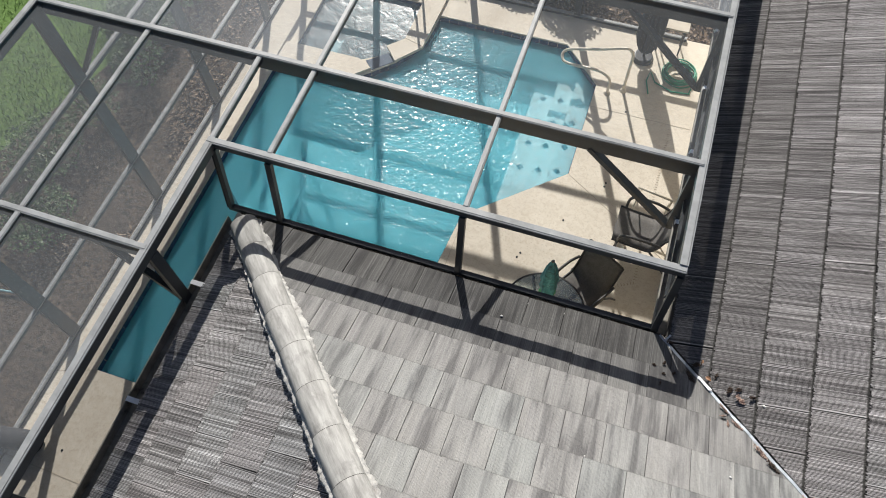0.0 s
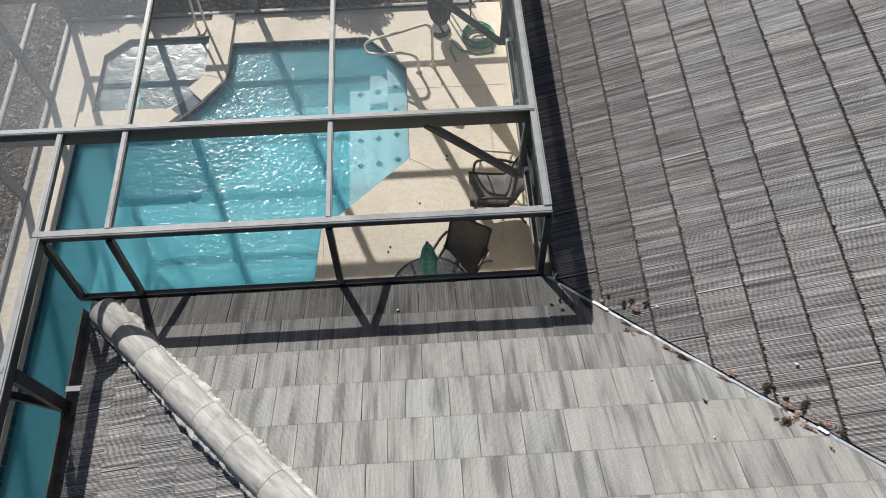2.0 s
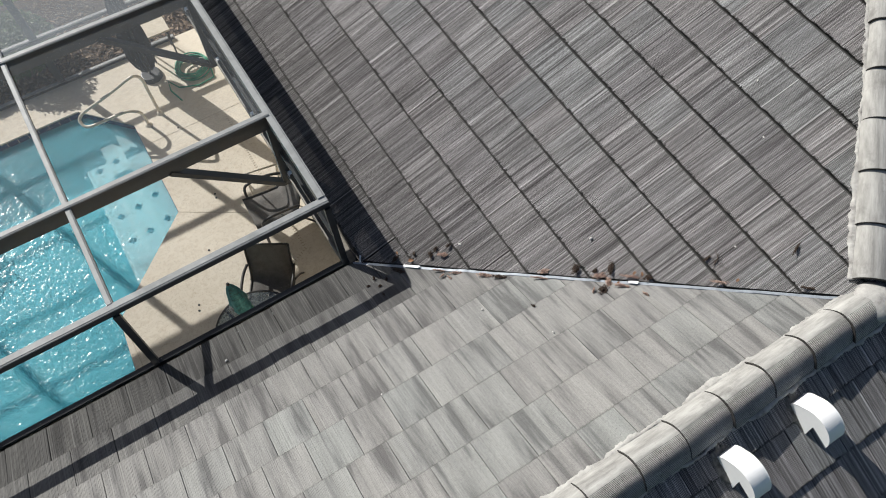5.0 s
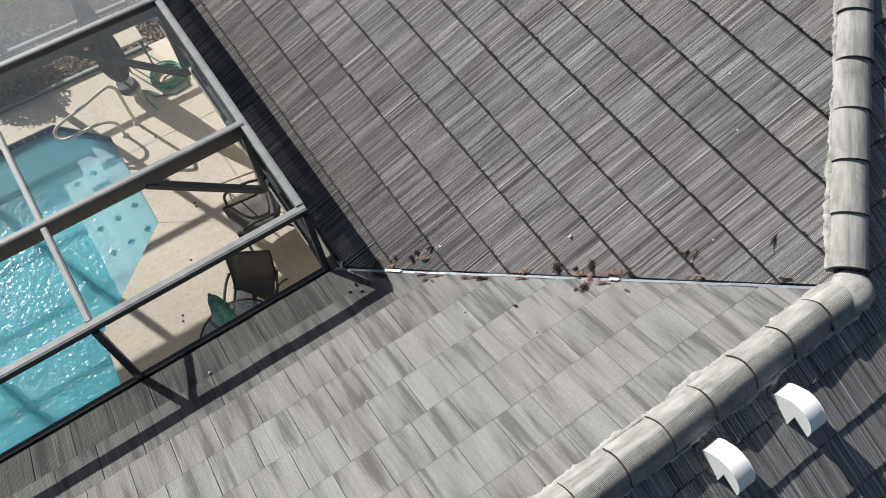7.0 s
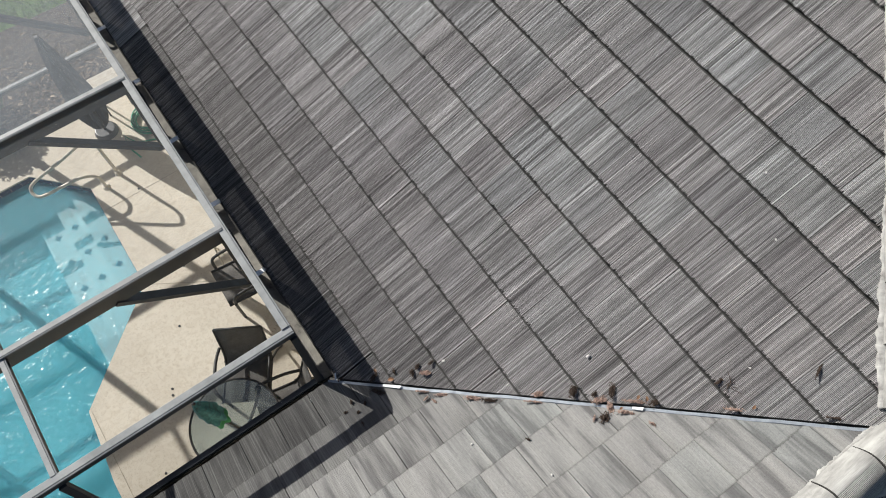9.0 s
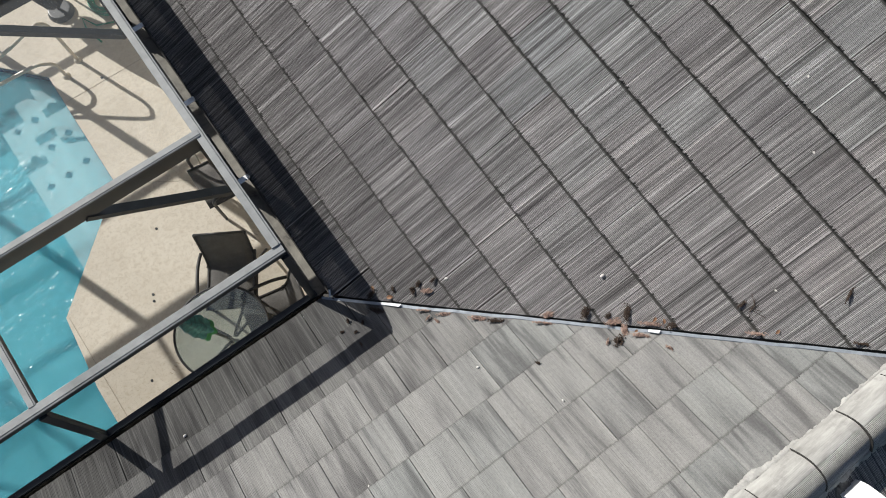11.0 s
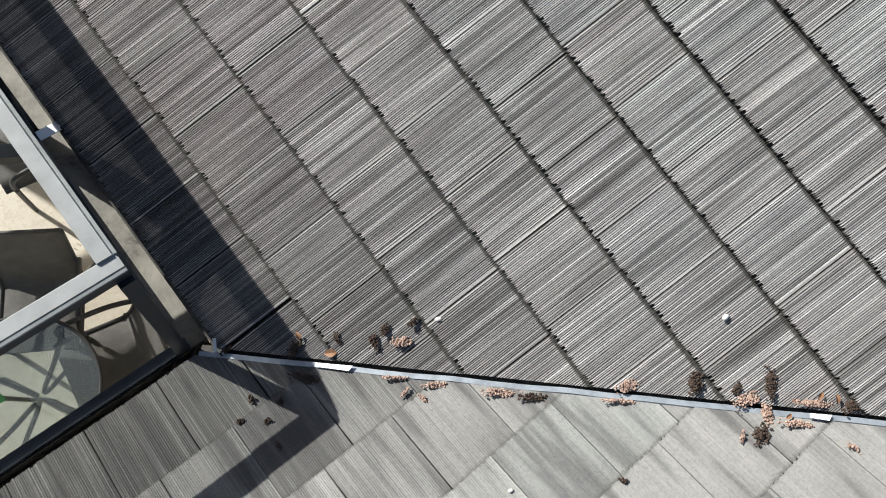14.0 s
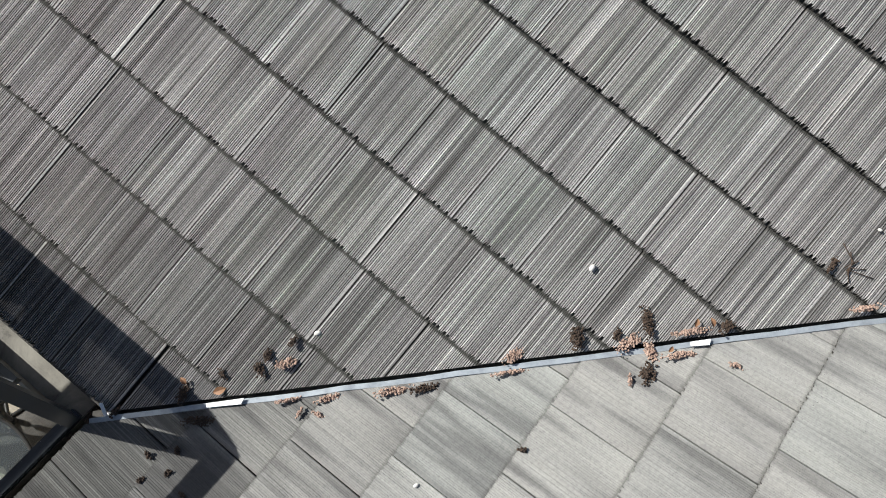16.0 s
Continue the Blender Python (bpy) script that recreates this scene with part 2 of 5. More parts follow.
water_mat = water_material("pool_water", 14.0, 0.0038, 3.6, (0.14, 0.55, 0.67), 0.42, 0.16)
spa_water_mat = water_material("spa_water", 4.5, 0.011, 0.0, (0.30, 0.48, 0.53), 0.25, 0.31)


def screen_material(name, thin, thick, grey):
    """Fibreglass insect screen: holes between dusty threads; cover and grey also carry haze and shade."""
    m = bpy.data.materials.new(name)
    m.use_nodes = True
    t = m.node_tree
    t.nodes.clear()
    out = t.nodes.new("ShaderNodeOutputMaterial")
    clear = t.nodes.new("ShaderNodeBsdfTransparent")
    thread = t.nodes.new("ShaderNodeBsdfDiffuse")
    mix = t.nodes.new("ShaderNodeMixShader")
    co = t.nodes.new("ShaderNodeTexCoord")
    a = t.nodes.new("ShaderNodeTexNoise")
    a.inputs["Scale"].default_value, a.inputs["Detail"].default_value = 1.4, 5.0
    fine = t.nodes.new("ShaderNodeTexNoise")
    fine.inputs["Scale"].default_value, fine.inputs["Detail"].default_value = 45.0, 4.0
    blend = t.nodes.new("ShaderNodeMath")
    blend.operation = "MULTIPLY_ADD"
    blend.inputs[1].default_value = 0.75
    half = t.nodes.new("ShaderNodeMath")
    half.operation = "MULTIPLY_ADD"
    half.inputs[1].default_value, half.inputs[2].default_value = 0.45, -0.10
    ramp = t.nodes.new("ShaderNodeValToRGB")
    ramp.color_ramp.elements[0].position, ramp.color_ramp.elements[0].color = 0.3, (thin, thin, thin, 1)
    ramp.color_ramp.elements[1].position, ramp.color_ramp.elements[1].color = 0.75, (thick, thick, thick, 1)
    mp = t.nodes.new("ShaderNodeMapping")
    mp.inputs["Scale"].default_value = (0.22, 1.0, 1.0)
    t.links.new(co.outputs["Object"], mp.inputs["Vector"])
    thread.inputs[0].default_value = (grey * 0.93, grey, grey * 1.06, 1)
    for x, y in ((co.outputs["Object"], a.inputs["Vector"]), (mp.outputs[0], fine.inputs["Vector"]), (a.outputs["Fac"], half.inputs[0]),
                 (fine.outputs["Fac"], blend.inputs[0]), (half.outputs[0], blend.inputs[2]), (blend.outputs[0], ramp.inputs[0]), (ramp.outputs[0], mix.inputs[0]),
                 (clear.outputs[0], mix.inputs[1]), (thread.outputs[0], mix.inputs[2]), (mix.outputs[0], out.inputs[0])):
        t.links.new(x, y)
    return m


# one mesh in copies; sun haze, shade and view angle sit in tone and cover
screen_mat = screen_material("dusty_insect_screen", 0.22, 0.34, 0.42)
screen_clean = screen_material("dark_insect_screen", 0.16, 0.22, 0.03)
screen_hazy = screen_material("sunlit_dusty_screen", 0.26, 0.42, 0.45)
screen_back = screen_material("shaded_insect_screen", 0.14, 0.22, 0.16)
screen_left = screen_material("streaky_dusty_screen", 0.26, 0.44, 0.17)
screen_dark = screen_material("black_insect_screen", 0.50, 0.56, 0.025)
screen_steep = screen_material("steep_view_screen", 0.08, 0.16, 0.36)
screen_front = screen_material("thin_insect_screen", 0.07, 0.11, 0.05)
screen_side = screen_material("grazing_sun_screen", 0.86, 0.92, 0.05)

mm = Mat("painted_gutter", 0.6)
n1 = mm.noise(mm.place(), 6.0, 6, 0.7, 0.5)
mm.color(mm.ramp(n1, [(0.30, (0.025, 0.022, 0.018)), (0.42, (0.14, 0.131, 0.112)), (0.7, (0.26, 0.247, 0.212))]))
gutter_mat = mm.m

mm = Mat("white_painted_metal", 0.4)
n1 = mm.noise(mm.place(), 4.0, 4, 0.6)
mm.color(mm.ramp(n1, [(0.3, (0.78, 0.79, 0.79)), (0.6, (0.86, 0.87, 0.87))]))
white_metal = mm.m

mm = Mat("cream_stucco", 0.9)
n1 = mm.noise(mm.place(), 1.2, 4, 0.6)
mm.color(mm.ramp(n1, [(0.3, (0.46, 0.40, 0.31)), (0.7, (0.56, 0.50, 0.40))]))
mm.bump(mm.noise(mm.place(), 60.0, 3), 0.4, 0.006)
stucco = mm.m

mm = Mat("lawn_soil", 0.95)
n1 = mm.noise(mm.place(), 0.5, 5, 0.6)
n2 = mm.noise(mm.place(), 22.0, 5, 0.7)
base = mm.mix(mm.ramp(n1, [(0.3, (0.07, 0.14, 0.026)), (0.7, (0.13, 0.23, 0.05))]), (0.02, 0.035, 0.012), mm.ramp(n2, [(0.4, 0.0), (0.7, 0.6)]))
mm.color(base)
mm.bump(n2, 0.6, 0.03)
lawn = mm.m

mm = Mat("bark_mulch", 0.95)
n1 = mm.noise(mm.place(), 16.0, 6, 0.75, 0.6)
base = mm.ramp(n1, [(0.3, (0.018, 0.013, 0.010)), (0.48, (0.055, 0.041, 0.030)), (0.72, (0.19, 0.14, 0.10))])
mm.color(base)
mm.bump(n1, 0.9, 0.04)
mulch_mat = mm.m

# ---- mesh helpers ----
EAVE = 2.71   # eave height over the pool deck
S = 5 / 12    # roof pitch
RIDGE_Y = -2.71
HIP_X = -3.97


def bm_new():
    return bmesh.new()


def box(bm, x0, x1, y0, y1, z0, z1):
    vs = [bm.verts.new((x, y, z)) for z in (z0, z1) for y in (y0, y1) for x in (x0, x1)]
    for f in ((0, 2, 3, 1), (4, 5, 7, 6), (0, 1, 5, 4), (2, 6, 7, 3), (0, 4, 6, 2), (1, 3, 7, 5)):
        bm.faces.new([vs[i] for i in f])
    return vs


def bar(bm, p, q, w, h, up=(0, 0, 1)):
    """A bar from p to q, w wide and h high about its axis."""
    p, q = Vector(p), Vector(q)
    d = (q - p).normalized()
    side = d.cross(Vector(up))
    side = side.normalized() if side.length > 1e-4 else Vector((1, 0, 0))
    top = side.cross(d).normalized()
    vs = [bm.verts.new(e + side * (a * w / 2) + top * (b * h / 2)) for e in (p, q) for a, b in ((-1, -1), (1, -1), (1, 1), (-1, 1))]
    for f in ((0, 3, 2, 1), (4, 5, 6, 7), (0, 1, 5, 4), (1, 2, 6, 5), (2, 3, 7, 6), (3, 0, 4, 7)):
        bm.faces.new([vs[i] for i in f])


def tube(bm, pts, r, n=8, close=False):
    """A round tube along a line of points."""
    pts = [Vector(p) for p in pts]
    rings = []
    ref = Vector((0, 0, 1))
    for i, p in enumerate(pts):
        if close:
            d = pts[(i + 1) % len(pts)] - pts[i - 1]
        else:
            d = pts[min(i + 1, len(pts) - 1)] - pts[max(i - 1, 0)]
        d.normalize()
        a = d.cross(ref)
        if a.length < 0.05:
            a = d.cross(Vector((1, 0, 0)))
        a.normalize()
        b = d.cross(a)
        rr = r[i] if isinstance(r, (list, tuple)) else r
        rings.append([bm.verts.new(p + (a * math.cos(k * 2 * math.pi / n) + b * math.sin(k * 2 * math.pi / n)) * rr) for k in range(n)])
    m = len(rings)
    for i in range(m if close else m - 1):
        r0, r1 = rings[i], rings[(i + 1) % m]
        for k in range(n):
            f = bm.faces.new((r0[k], r0[(k + 1) % n], r1[(k + 1) % n], r1[k]))
            f.smooth = True
    if not close:
        bm.faces.new(rings[0][::-1])
        bm.faces.new(rings[-1])


def curve_pts(ctrl, steps=8):
    """A smooth line through the control points."""
    c = [Vector(p) for p in ctrl]
    out = []
    for i in range(len(c) - 1):
        p0, p1, p2, p3 = c[max(i - 1, 0)], c[i], c[i + 1], c[min(i + 2, len(c) - 1)]
        for k in range(steps):
            t = k / steps
            out.append(0.5 * ((2 * p1) + (p2 - p0) * t + (2 * p0 - 5 * p1 + 4 * p2 - p3) * t * t + (3 * p1 - p0 - 3 * p2 + p3) * t ** 3))
    return out + [c[-1]]


def prism(bm, outline, z0, z1):
    """An upright prism over a plan outline that runs counter-clockwise."""
    lo = [bm.verts.new((x, y, z0)) for x, y in outline]
    hi = [bm.verts.new((x, y, z1)) for x, y in outline]
    n = len(outline)
    bm.faces.new(hi)
    bm.faces.new(lo[::-1])
    for i in range(n):
        bm.faces.new((lo[i], lo[(i + 1) % n], hi[(i + 1) % n], hi[i]))


def bevel(bm, width, segments=2, angle=0.6):
    edges = [e for e in bm.edges if len(e.link_faces) == 2 and e.calc_face_angle(0) > angle]
    bmesh.ops.bevel(bm, geom=edges, offset=width, segments=segments, affect="EDGES", profile=0.7)


def mesh_of(name, bm, material):
    bmesh.ops.recalc_face_normals(bm, faces=bm.faces)
    me = bpy.data.meshes.new(name)
    bm.to_mesh(me)
    bm.free()
    me.materials.append(material)
    return me


def part(name, bm, material, parent, label=""):
    ob = new(name, mesh_of(name, bm, material))
    ob.parent = parent
    if label:
        ob["label"] = label
    return ob


def thing(name, at, label, category, group="", kind="", turn=0.0):
    ob = new(name)
    ob.empty_display_size = 0.2
    ob.matrix_basis = pose(*at, 0, 0, turn)
    return tagged(ob, label, category, group, kind)


def solid(name, bm, material, label, category, kind="", group=""):
    ob = new(name, mesh_of(name, bm, material))
    return tagged(ob, label, category, group, kind)


# ---- ground, deck, pool ----
POOL = [(-6.127, -1.296), (-2.585, -1.29), (-2.58, 1.333), (-2.493, 2.226), (-1.259, 3.337), (-1.246, 5.067), (-1.86, 5.733), (-3.972, 5.73),
        (-4.001, 5.156), (-4.325, 4.573), (-4.828, 4.074), (-6.116, 4.072)]
SPA = [(-5.963, 4.448), (-4.874, 4.45), (-4.466, 4.695), (-4.305, 5.071), (-4.341, 5.917), (-5.619, 5.915), (-5.961, 5.595)]
DECK_X0, DECK_X1, DECK_Y0, DECK_Y1 = -6.69, 0.62, -6.5, 6.38


def hollow_slab(outer, holes, z0, z1):
    """A slab with holes."""
    bm = bm_new()
    rings = [outer, *holes]
    levels = []
    for z in (z0, z1):
        loops, edges = [], []
        for ring in rings:
            vs = [bm.verts.new((x, y, z)) for x, y in ring]
            edges += [bm.edges.new((vs[i], vs[(i + 1) % len(vs)])) for i in range(len(vs))]
            loops.append(vs)
        bmesh.ops.triangle_fill(bm, edges=edges, use_beauty=True)
        levels.append(loops)
    for va, vb in zip(*levels):
        for i in range(len(va)):
            j = (i + 1) % len(va)
            bm.faces.new((va[i], va[j], vb[j], vb[i]))
    return bm


house_hole = [(-6.6, -6.4), (0.5, -6.4), (0.5, 6.2), (-6.6, 6.2)]
solid("ground", hollow_slab([(-400, -400), (400, -400), (400, 400), (-400, 400)], [house_hole], -0.6, -0.12), lawn, "green mown lawn round the house", "ground", "structure")
solid("pavement", hollow_slab([(DECK_X0, DECK_Y0), (DECK_X1, DECK_Y0), (DECK_X1, DECK_Y1), (DECK_X0, DECK_Y1)], [POOL, SPA], -0.14, 0.0), deck_mat,
             "cream textured concrete pool deck with brown stains", "pool deck", "structure")

basin = bm_new()
lo = [basin.verts.new((x, y, -0.62)) for x, y in POOL]
hi = [basin.verts.new((x, y, -0.142)) for x, y in POOL]
basin.faces.new(lo)
for i in range(len(POOL)):
    basin.faces.new((lo[i], lo[(i + 1) % len(POOL)], hi[(i + 1) % len(POOL)], hi[i]))
me = bpy.data.meshes.new("pool_basin")
basin.to_mesh(me)
basin.free()
me.materials.append(plaster)
tagged(new("pool_basin", me), "blue plastered swimming pool basin under the deck", "pool", "", "structure")
bm = bm_new()
bm.faces.new([bm.verts.new((x, y, -0.11)) for x, y in POOL])
solid("water", bm, water_mat, "rippled clear turquoise pool water in sunlight", "water", "structure")


# ---- roof ----
def tile_mesh(seed, sooty, length=0.45):
    """A ribbed shake tile: u across, v up the slope, butt edge at v = 0. Combed grooves run up the slope; some notch the butt, and a smooth
    interlock strip closes the tile beside the next joint."""
    rng = random.Random(seed)
    depth, drop, bite = (0.0046, 0.021, 0.56) if sooty else (0.0005, 0.014, 0.10)
    width = 0.3212 if sooty else 0.3217
    us, hs, groove = [0.0], [-0.002], [True]
    swell, bundle, u = 1.0, rng.randrange(5, 13), 0.003
    stop = width - (rng.uniform(0.012, 0.018) if sooty else 0.010)
    while u < stop:
        pitch = rng.uniform(0.0072, 0.0096)
        swell = min(1.2, max(0.25, swell + rng.uniform(-0.35, 0.37)))
        wide = rng.uniform(0.55, 0.72)
        us += [u + pitch * 0.08, u + pitch * wide, u + pitch * (wide + 0.2)]
        top = rng.uniform(0.0, 0.0014)
        deep = -depth * swell
        bundle -= 1
        if bundle == 0 and sooty:
            deep, bundle = -0.007, rng.randrange(8, 17)
        hs += [top, top - 0.0004, deep]
        groove += [False, True, True]
        u += pitch
    if us[-1] < width - 0.004:
        us += [us[-1] + 0.002, width - 0.0015]
        hs += [-0.0005, -0.001]
        groove += [False, True]
    us.append(width)
    hs.append(-0.003)
    bm = bm_new()
    rows = []
    notch, hold, deep_bite = 0.0, 0, 0.0
    for k, u in enumerate(us):
        if (k - 1) % 3 == 0:
            notch = rng.uniform(-0.0025, 0.002)
            hold -= 1
            if hold > 0:
                notch = deep_bite
        elif (k - 1) % 3 == 1 and hold <= 0 and rng.random() < bite and u < stop:
            notch = deep_bite = rng.uniform(0.011, 0.019) if sooty else rng.uniform(0.003, 0.007)
            hold = rng.choice((1, 1, 2))
        rows.append((bm.verts.new((u, notch, -0.044)), bm.verts.new((u, notch, hs[k])),
                     bm.verts.new((u, length * 0.45, hs[k] - drop * 0.45)), bm.verts.new((u, length, hs[k] - drop))))
    for k, (a, b) in enumerate(zip(rows, rows[1:])):
        for i in range(3):
            f = bm.faces.new((a[i], b[i], b[i + 1], a[i + 1]))
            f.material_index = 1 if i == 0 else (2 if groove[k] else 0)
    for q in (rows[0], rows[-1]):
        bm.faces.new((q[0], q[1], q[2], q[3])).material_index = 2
    bmesh.ops.recalc_face_normals(bm, faces=bm.faces)
    return bm


TILES = {}


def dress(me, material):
    """Tile face, mossy butt, and groove with grime and shade in its colour."""
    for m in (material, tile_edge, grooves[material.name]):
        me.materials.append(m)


def tile_data(kind, material):
    out = []
    for i in range(9):
        bm = tile_mesh(100 + i, kind != "sunny")
        me = bpy.data.meshes.new("roof_tile")
        bm.to_mesh(me)
        bm.free()
        dress(me, material)
        out.append(me)
    TILES[kind] = out
    return out


def slope_frame(origin, along, up):
    """Matrix of a roof slope: u along the eave, v up the slope, w out of it."""
    u, v = Vector(along).normalized(), Vector(up).normalized()
    w = u.cross(v)
    m = Matrix((u, v, w)).transposed().to_4x4()
    m.translation = origin
    return m


def roof_slope(name, label, m, first, step, courses, reach, cuts, kind, material, phases, seed, keep, soil_shade=(), slipped=None, narrow=None):
    """A slope of tiles in courses. cuts: planes (point, normal) in plan, keeping the side that the normal points from. keep: tiles kept as
    single parts, tested on the plan place."""
    rng = random.Random(seed)
    data = TILES.get(kind) or tile_data(kind, material)
    u0, u1 = reach
    v0, v1 = 0.0, first + step * courses
    bm = bm_new()
    for w in (-0.052, -0.11):
        bm.faces.new([bm.verts.new((a, b, w)) for a, b in ((u0, v0), (u1, v0), (u1, v1), (u0, v1))])
    inv = m.inverted()
    local_cuts = [(inv @ Vector((*p, 0)), (inv.to_3x3() @ Vector((*n, 0)))) for p, n in cuts]
    for p, n in local_cuts:
        bmesh.ops.bisect_plane(bm, geom=bm.verts[:] + bm.edges[:] + bm.faces[:], plane_co=p, plane_no=n, clear_outer=True)
    body = new(name, mesh_of(name, bm, underlay))
    body.matrix_basis = m
    tagged(body, label, "roof", "", "structure")
    rest = bm_new()
    width = 0.325
    for c in range(courses):
        v = first + step * c
        ph = phases.get(c, (c % 2) * width / 2 + rng.uniform(-0.03, 0.03))
        k = math.floor((u0 - ph) / width) - 2
        while ph + k * width < u1:
            u = ph + k * width
            k += 1
            if slipped and slipped[0] == c and slipped[1] < u < slipped[2]:
                u += slipped[3]
            size = 1.0
            if narrow:
                a, b = (q if q > narrow[0] else narrow[0] + (q - narrow[0]) * narrow[1] for q in (u, u + width))
                u, size = a, (b - a) / width
            corners = [m @ Vector((u + a, v + b, 0)) for a, b in ((0, 0), (0.321, 0), (0.321, 0.45), (0, 0.45))]
            state = "in"
            crossing = []
            for (p, n), lc in zip(cuts, local_cuts):
                d = [(q.x - p[0]) * n[0] + (q.y - p[1]) * n[1] for q in corners]
                if min(d) > -0.01:
                    state = "out"
                elif max(d) > 0:
                    crossing.append(lc)
            if state == "out":
                continue
            me = data[rng.randrange(len(data))]
            lift = rng.uniform(-0.002, 0.003)
            turn = rng.uniform(-0.3, 0.3)
            t = pose(u, v + rng.uniform(-0.002, 0.002), lift, rng.uniform(-0.25, 0.25), 0, turn) @ Matrix.Diagonal((size, 1, 1, 1))
            if crossing:
                b = bm_new()
                b.from_mesh(me)
                ti = t.inverted()
                for p, n in crossing:
                    bmesh.ops.bisect_plane(b, geom=b.verts[:] + b.edges[:] + b.faces[:], plane_co=ti @ p, plane_no=(t.to_3x3().transposed() @ n), clear_outer=True)
                if not b.faces:
                    b.free()
                    continue
                me = bpy.data.meshes.new("roof_tile")
                b.to_mesh(me)
                b.free()
                dress(me, material)
            centre = m @ Vector((u + 0.15, v + 0.2, 0))
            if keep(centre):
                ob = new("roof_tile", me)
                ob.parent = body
                # course tone: soiling, on the pool slope also the screen's shade
                k_soil_shade = soil_shade[c] * rng.uniform(0.92, 1.06) if c < len(soil_shade) else rng.uniform(0.96, 1.04)
                ob.color = (min(1, k_soil_shade * 1.015), k_soil_shade, k_soil_shade, 1)
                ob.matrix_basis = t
            else:
                start = len(rest.verts)
                rest.from_mesh(me)
                rest.verts.ensure_lookup_table()
                for vert in rest.verts[start:]:
                    vert.co = t @ vert.co
    if rest.faces:
        ob = part("roof_tiles", rest, material, body)
        ob.data.materials.clear()
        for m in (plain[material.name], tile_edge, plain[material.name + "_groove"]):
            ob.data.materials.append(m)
        tagged(ob, "", "", "", "stuff")
    else:
        rest.free()
    return body


def slopes():
    e = EAVE
    a = slope_frame((0, 0, e), (-1, 0, 0), (0, -1, S))
    # lowest courses hold soiling plus the low screen wall's shade in their colour
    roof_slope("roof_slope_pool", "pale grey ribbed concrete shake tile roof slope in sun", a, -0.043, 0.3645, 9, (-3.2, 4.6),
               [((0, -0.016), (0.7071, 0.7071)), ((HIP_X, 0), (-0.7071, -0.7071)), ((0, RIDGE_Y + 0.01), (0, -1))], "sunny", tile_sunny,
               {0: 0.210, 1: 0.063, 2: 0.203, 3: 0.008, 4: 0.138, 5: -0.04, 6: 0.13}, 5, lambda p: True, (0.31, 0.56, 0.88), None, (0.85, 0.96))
    c = slope_frame((0, 0, e), (0, -1, 0), (1, 0, S))
    ph = {0: 0.010, 1: 0.155, 2: 0.116, 3: 0.087, 4: 0.251, 5: 0.224, 6: 0.060, 8: 0.042}
    roof_slope("roof_slope_main", "dark weathered ribbed concrete shake tile roof slope", c, 0.034, 0.369, 20, (-9.0, 3.6),
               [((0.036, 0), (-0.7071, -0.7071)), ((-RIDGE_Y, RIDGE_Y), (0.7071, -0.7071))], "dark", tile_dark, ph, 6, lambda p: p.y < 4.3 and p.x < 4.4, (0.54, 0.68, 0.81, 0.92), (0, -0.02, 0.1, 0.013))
    b = slope_frame((HIP_X, 0, e), (0, -1, 0), (1, 0, S))
    roof_slope("roof_slope_hip", "grey ribbed concrete shake tile hip end", b, -0.02, 0.366, 9, (-0.2, 5.7),
               [((HIP_X, 0), (0.7071, 0.7071)), ((HIP_X, 2 * RIDGE_Y), (0.7071, -0.7071))], "hip", tile_dark, {}, 7, lambda p: p.y > -3.6)
    d = slope_frame((0, 2 * RIDGE_Y, e), (1, 0, 0), (0, 1, S))
    roof_slope("roof_slope_back", "dark shaded ribbed concrete shake tile back slope", d, 0.02, 0.366, 18, (-4.0, 9.0),
               [((HIP_X - RIDGE_Y, RIDGE_Y), (-0.7071, 0.7071)), ((0.55, RIDGE_Y), (0, 1))], "back", tile_dark, {}, 8, lambda p: -1.5 < p.x < 3.6 and p.y > -4.4)
    roof_slope("roof_slope_far", "shaded ribbed concrete shake tile slope behind the hip", d, 0.02, 0.366, 16, (2.0, 9.0),
               [((-RIDGE_Y, RIDGE_Y), (-0.7071, 0.7071)), ((0, RIDGE_Y), (0, -1))], "back", tile_dark, {}, 9, lambda p: p.x - p.y < 6.4)


slopes()


# ---- screen enclosure ----
TOP = EAVE + 0.76
XR, XL, YF, YB, XO = -0.093, -4.173, 0.268, 6.36, -6.62
BAYS = (1.295, 3.08, 4.87)
SIDE_BAYS = (-0.85, -2.85)
BASE = EAVE - 0.32
cage = thing("screen_enclosure", (0, 0, 0), "dark bronze aluminium pool screen enclosure with chalky, sky-lit grey beam tops", "screen enclosure")


